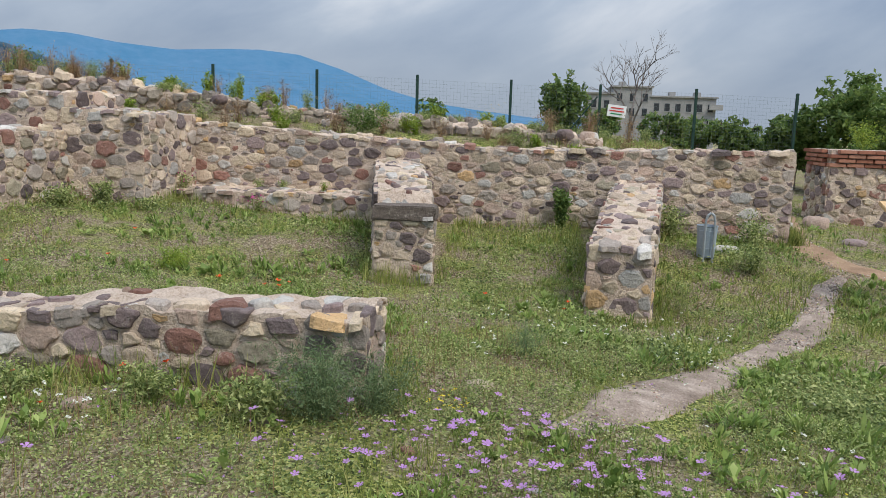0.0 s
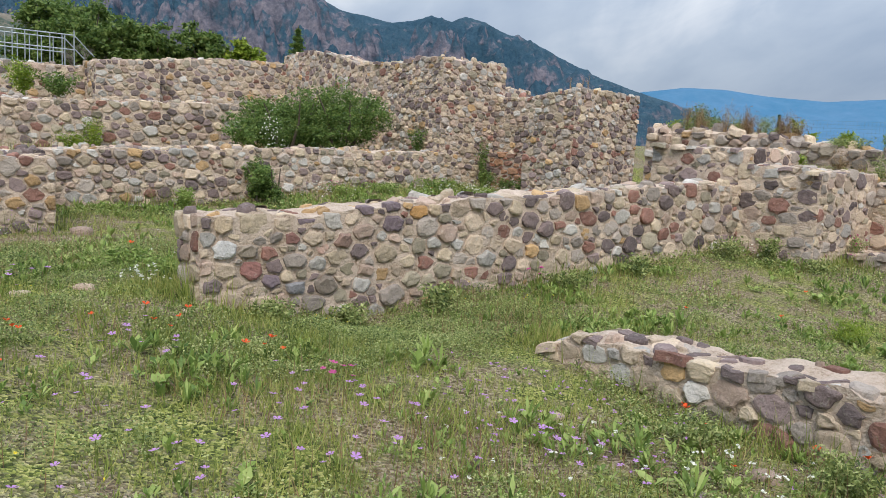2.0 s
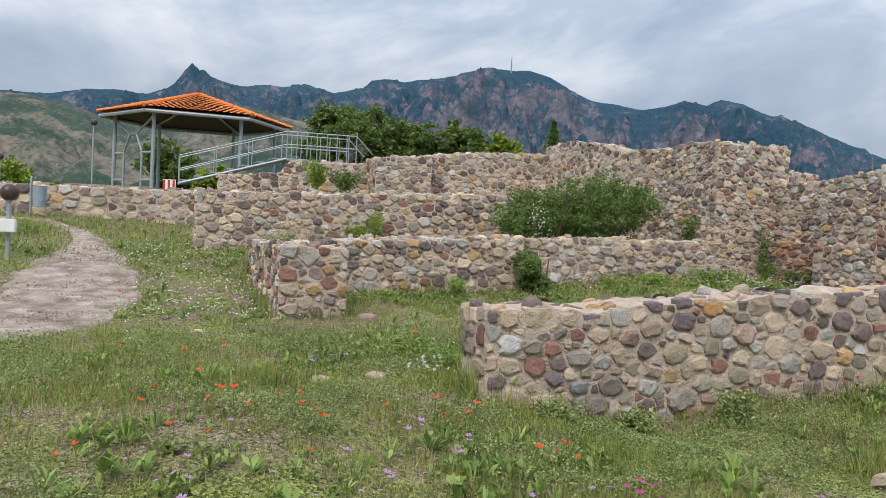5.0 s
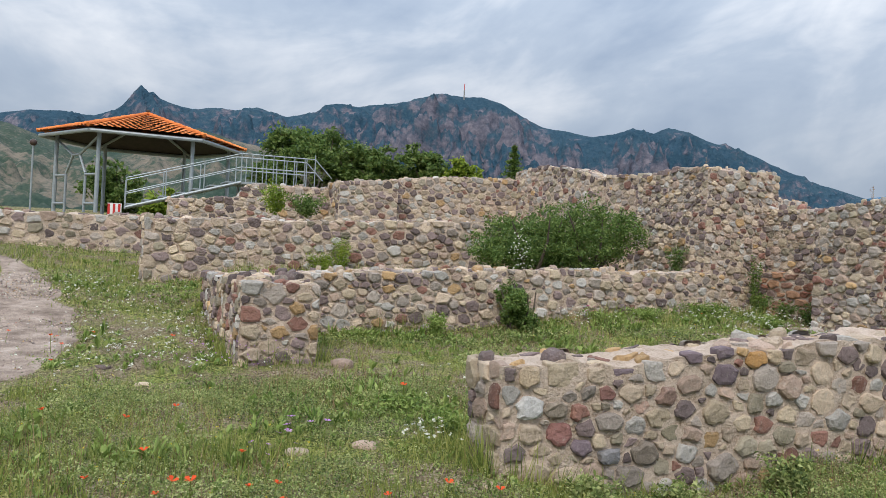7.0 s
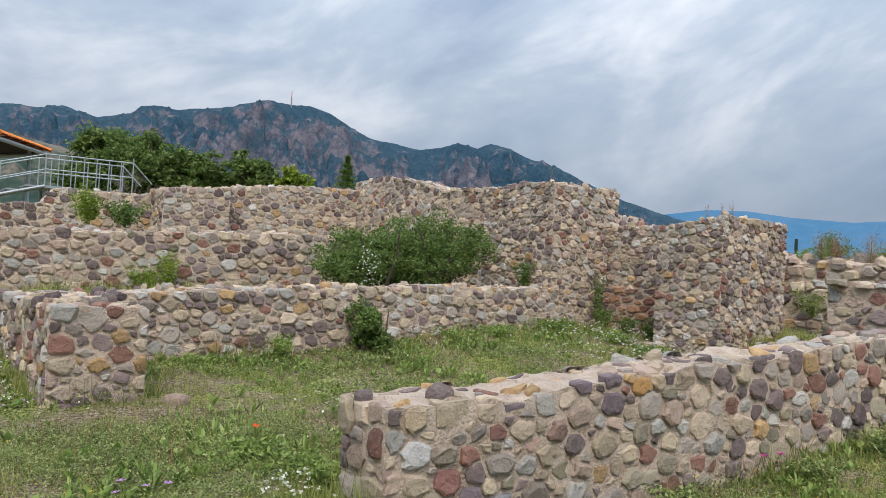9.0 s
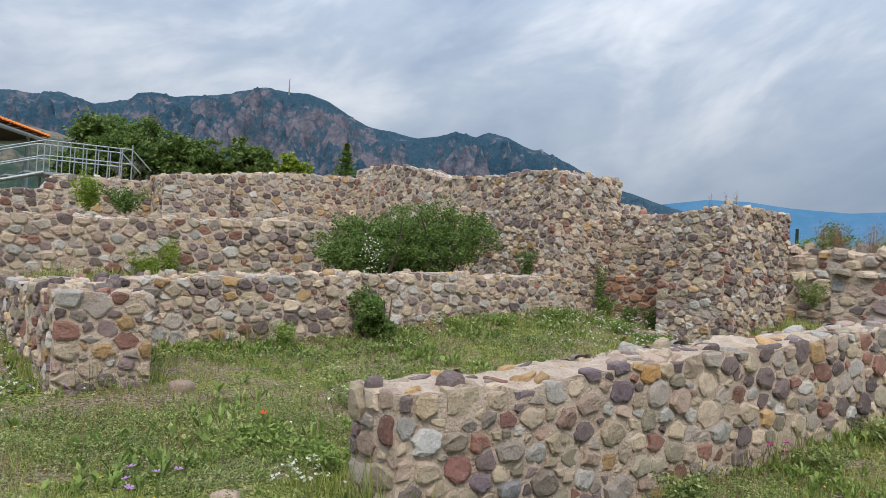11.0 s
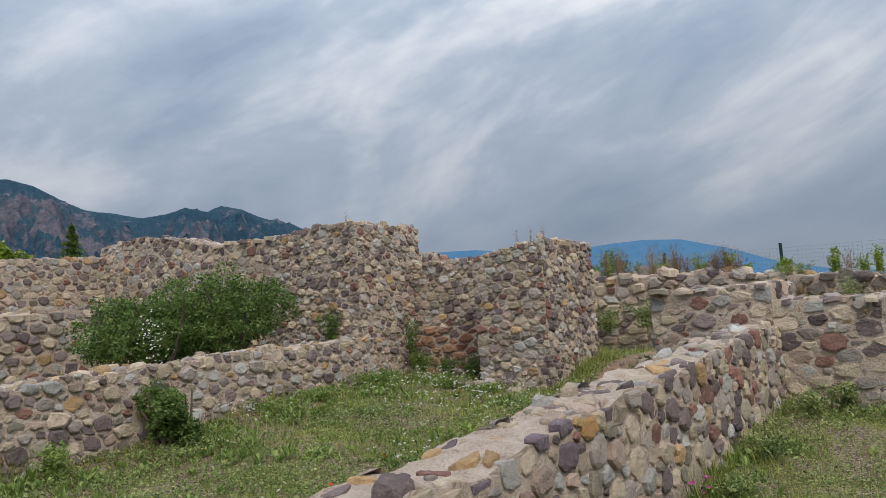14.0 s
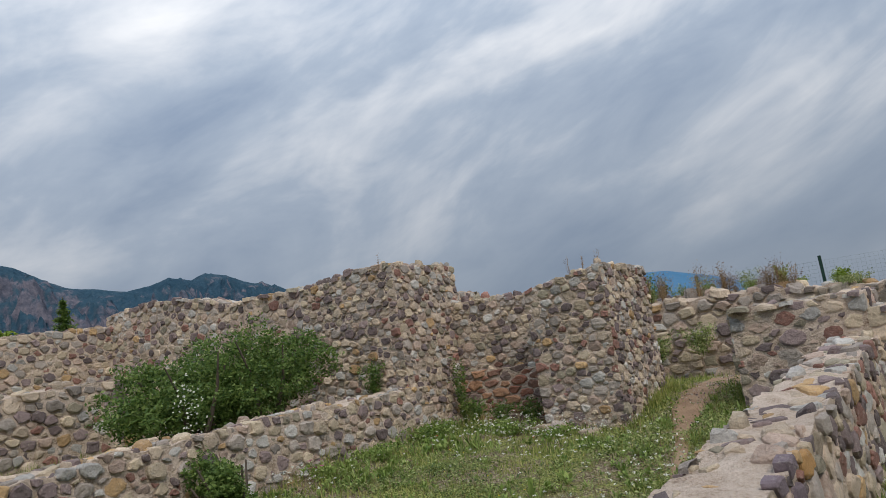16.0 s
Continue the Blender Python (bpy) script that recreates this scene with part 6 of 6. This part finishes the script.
def far_building():
    root = new("apartment_building")
    root.location = (24, 158, -6)
    tagged(root, "unfinished grey concrete apartment block with dark windows", "building")
    blocks = [(-12.5, -7.5, 14.8), (-7.5, 0.0, 16.2), (0.0, 12.5, 14.4)]
    for (a, b, h) in blocks:
        bm = bmesh.new()
        box(bm, a, b, 0, 12, 0, h)
        w = part("wall", bm, M_CONCRETE, root)
        bm = bmesh.new()
        box(bm, a - 0.3, b + 0.3, -0.4, 12.3, h + 0.004, h + 0.35, 0.05)
        part("roof", bm, M_CONCRETE, root)
        n = max(2, int((b - a) / 1.9))
        for f in range(5):
            for k in range(n):
                x = a + (k + 0.5) * (b - a) / n
                z = h - 1.9 - f * 2.9
                win = new("window")
                win.parent = root
                bm = bmesh.new()
                box(bm, x - 0.5, x + 0.5, -0.05, 0.12, z - 0.75, z + 0.75)
                part("pane", bm, M_GLASS_DARK, win)
                bm = bmesh.new()
                box(bm, x - 0.65, x + 0.65, -0.14, 0.02, z - 0.92, z - 0.77)
                part("sill", bm, M_CONCRETE, win)
    for (x, h) in ((-5.5, 16.5), (4.5, 14.7), (9.5, 14.7)):
        bm = bmesh.new()
        box(bm, x - 0.6, x + 0.6, 3, 5, h - 0.2, h + 1.0)
        part("roof_hut", bm, M_CONCRETE, root)
    bm = bmesh.new()
    for z in (12.3, 9.4):
        box(bm, 11.0, 13.6, -1.2, 0.02, z - 0.12, z)
        box(bm, 11.0, 13.6, -1.2, -1.1, z, z + 0.9)
    part("balcony", bm, M_CONCRETE, root)


far_building()
mast = new("radio_mast")
mast.location = (-math.sin(radians(65.4)) * 2150, math.cos(radians(65.4)) * 2150, math.tan(radians(11.4)) * 2150)
tagged(mast, "red and white radio mast on the mountain top", "mast")
tube_part("lattice", mast, M_CONCRETE, ((0, 0, -10), (0, 0, 24)), r=2.0)
tube_part("aerial", mast, M_REDPAINT, ((0, 0, 24), (0, 0, 42)), r=1.0)


def brick_pier():
    core = rubble_wall("rubble pier capped with courses of red brick", 4.85, 7.4, 13.0, 14.0, [(4.85, 1.18), (7.4, 1.18)], "x", "sw", 0.05, 0.13, 0.022, crest=0.2)
    bm = bmesh.new()
    box(bm, -0.13, 0.13, -0.06, 0.06, -0.028, 0.028, 0.006)
    me = bpy.data.meshes.new("brick")
    bm.to_mesh(me)
    bm.free()
    me.materials.append(M_BRICK)
    bm = bmesh.new()
    box(bm, 4.88, 7.37, 13.03, 13.97, 1.1, 1.46)
    part("brick_bed", bm, M_MORTAR, core)
    r = random.Random(3)
    for c in range(4):
        z = 1.215 + c * 0.072
        for k in range(9):
            ob = new("brick", me)
            ob.parent = core
            ob.matrix_local = pose(4.97 + k * 0.275 + (0.13 if c % 2 else 0), 13.03 + r.uniform(-0.01, 0.01) - 0.02 * c, z, 0, 0, r.uniform(-2, 2))
        for k in range(3):
            ob = new("brick", me)
            ob.parent = core
            ob.matrix_local = pose(4.88 - 0.015 * c, 13.22 + k * 0.275 + (0.1 if c % 2 else 0), z, 0, 0, 90 + r.uniform(-2, 2))


brick_pier()


def info_board():
    root = new("information_board")
    root.location = (4.0, 8.05, 0.0)
    tagged(root, "sloping timber information board on two posts", "sign")
    bm = bmesh.new()
    box(bm, -0.38, 0.42, -0.26, 0.26, -0.02, 0.02, 0.005)
    bmesh.ops.transform(bm, matrix=pose(0, 0, 0.92, 20, 0, 0), verts=bm.verts)
    part("panel", bm, M_TIMBER, root)
    for x in (0.0, 0.34):
        bm = bmesh.new()
        box(bm, x - 0.04, x + 0.04, -0.04, 0.04, -0.2, 0.88, 0.006)
        part("post", bm, M_TIMBER, root)


info_board()


# ---- loose stones ----
def loose_stone(x, y, s, tall=0.5, name="loose_stone", label="half-buried field stone in the grass", mat=M_STONE, z=None):
    bm = bmesh.new()
    bmesh.ops.create_icosphere(bm, subdivisions=2, radius=1.0)
    o = Vector((x * 7, y * 5, 1.0))
    for v in bm.verts:
        k = 1 + 0.35 * noise.noise(v.co * 1.1 + o) + 0.12 * noise.noise(v.co * 3 + o)
        v.co = Vector((max(-0.85, min(0.85, v.co.x * k)) * s, max(-0.8, min(0.8, v.co.y * k)) * s * 0.75, max(-0.8, min(0.72, v.co.z * k)) * s * tall))
        for f in v.link_faces:
            f.smooth = True
    me = bpy.data.meshes.new(name)
    bm.to_mesh(me)
    bm.free()
    me.materials.append(mat)
    ob = new(name, me)
    ob.matrix_world = pose(x, y, (float(heights(np.array([x]), np.array([y]))[0]) if z is None else z) + 0.1 * s * tall, 0, 0, x * 77 % 360)
    return tagged(ob, label, "stone")


for (x, y, s, h) in [(-0.22, 4.43, .10, .45), (1.7, 5.9, .11, .4), (-4.85, 1.5, .11, .4), (-6.25, 1.37, .09, .5), (-6.23, 0.95, .08, .4), (-1.24, 3.52, .07, .5), (-2.18, 3.42, .08, .7), (-5.6, 1.9, .07, .5), (-8.75, 1.95, .12, .8), (-3.26, 3.12, .06, .5),
                     (-4.4, 1.5, .05, .5), (-2.3, 3.0, .07, .4), (-3.0, 2.3, .06, .4), (-8.6, 8.3, .14, .6), (-7.0, 9.6, .1, .7), (3.75, 11.6, .2, .7), (4.45, 12.2, .22, .9), (3.85, 12.6, .18, 1.0), (4.5, 10.9, .2, .4), (2.5, 9.7, .2, .4), (-0.5, 3.4, .045, .6), (0.1, 3.2, .04, .6), (-7.5, 0.4, .07, .4), (-8.3, 0.2, .08, .4), (-9.0, -0.1, .08, .4)]:
    loose_stone(x, y, s, h)
r = random.Random(21)
for k in range(60):
    x, y = r.uniform(-9.8, 1.0), r.uniform(11.3, 13.5)
    top = along([(-9.9, 2.34), (-7.6, 2.26), (-6.3, 2.10), (-4.2, 1.84), (-1.3, 1.70), (1.2, 1.50)], x)
    if y > 12.55:
        loose_stone(x, y, r.uniform(0.08, 0.2), r.uniform(0.5, 0.9), label="rough stone lying on the old bank wall", z=top)
    elif x > -6.8:
        loose_stone(x, y, r.uniform(0.06, 0.16), r.uniform(0.5, 0.9), label="rough stone lying on the weedy bank")


def dressed_slab():
    bm = bmesh.new()
    box(bm, -0.32, 0.32, -0.16, 0.16, -0.075, 0.075)
    bmesh.ops.subdivide_edges(bm, edges=bm.edges, cuts=5, use_grid_fill=True)
    bmesh.ops.bevel(bm, geom=[e for e in bm.edges if len(e.link_faces) == 2 and e.calc_face_angle() > 1], offset=0.012, segments=2, affect="EDGES")
    for v in bm.verts:
        v.co += noise.noise_vector(v.co * 9) * 0.010
    me = bpy.data.meshes.new("slab")
    bm.to_mesh(me)
    bm.free()
    me.materials.append(M_DARKSTONE)
    ob = new("slab", me)
    ob.matrix_world = pose(-1.21, 7.68, 0.775)
    tagged(ob, "dark dressed stone slab capping the cross wall end", "stone slab")


dressed_slab()


def gravel(line, seed, per_metre, label):
    """Small sharp stones strewn over a footpath, one sheet of stuff."""
    r = random.Random(seed)
    vs, fs = [], []
    for a, b in zip(line, line[1:]):
        ln = math.hypot(b[0] - a[0], b[1] - a[1])
        for _ in range(int(ln * per_metre)):
            t, off = r.random(), r.gauss(0, 0.55) * (a[2] + b[2]) / 2
            x = a[0] + (b[0] - a[0]) * t - (b[1] - a[1]) / ln * off
            y = a[1] + (b[1] - a[1]) * t + (b[0] - a[0]) / ln * off
            z = ground_z(x, y) + 0.012
            q = r.uniform(0.005, 0.016)
            turn = r.uniform(0, 6.28)
            k = len(vs)
            vs += [(x + q * r.uniform(0.6, 1.2) * math.cos(turn + i * 1.571), y + q * r.uniform(0.6, 1.2) * math.sin(turn + i * 1.571), z + q * r.uniform(-0.2, 0.2)) for i in range(4)]
            vs += [(x, y, z + q * r.uniform(0.5, 0.9)), (x, y, z - q)]
            for i in range(4):
                j = (i + 1) % 4
                fs += [(k + i, k + j, k + 4), (k + j, k + i, k + 5)]
    tagged(new("gravel", mesh_of("gravel", vs, fs, M_STONE_JOINED, False)), label, "gravel", kind="stuff")


gravel(PATH_EAST, 31, 420, "loose pale gravel on the footpath")
gravel(PATH_GAP[2:6], 32, 160, "loose stones on the earth trail")
gravel(PATH_WEST[1:8], 33, 300, "loose pale gravel on the curving path")
gravel(PATH_NORTH[2:], 34, 160, "loose stones on the trail between the walls")
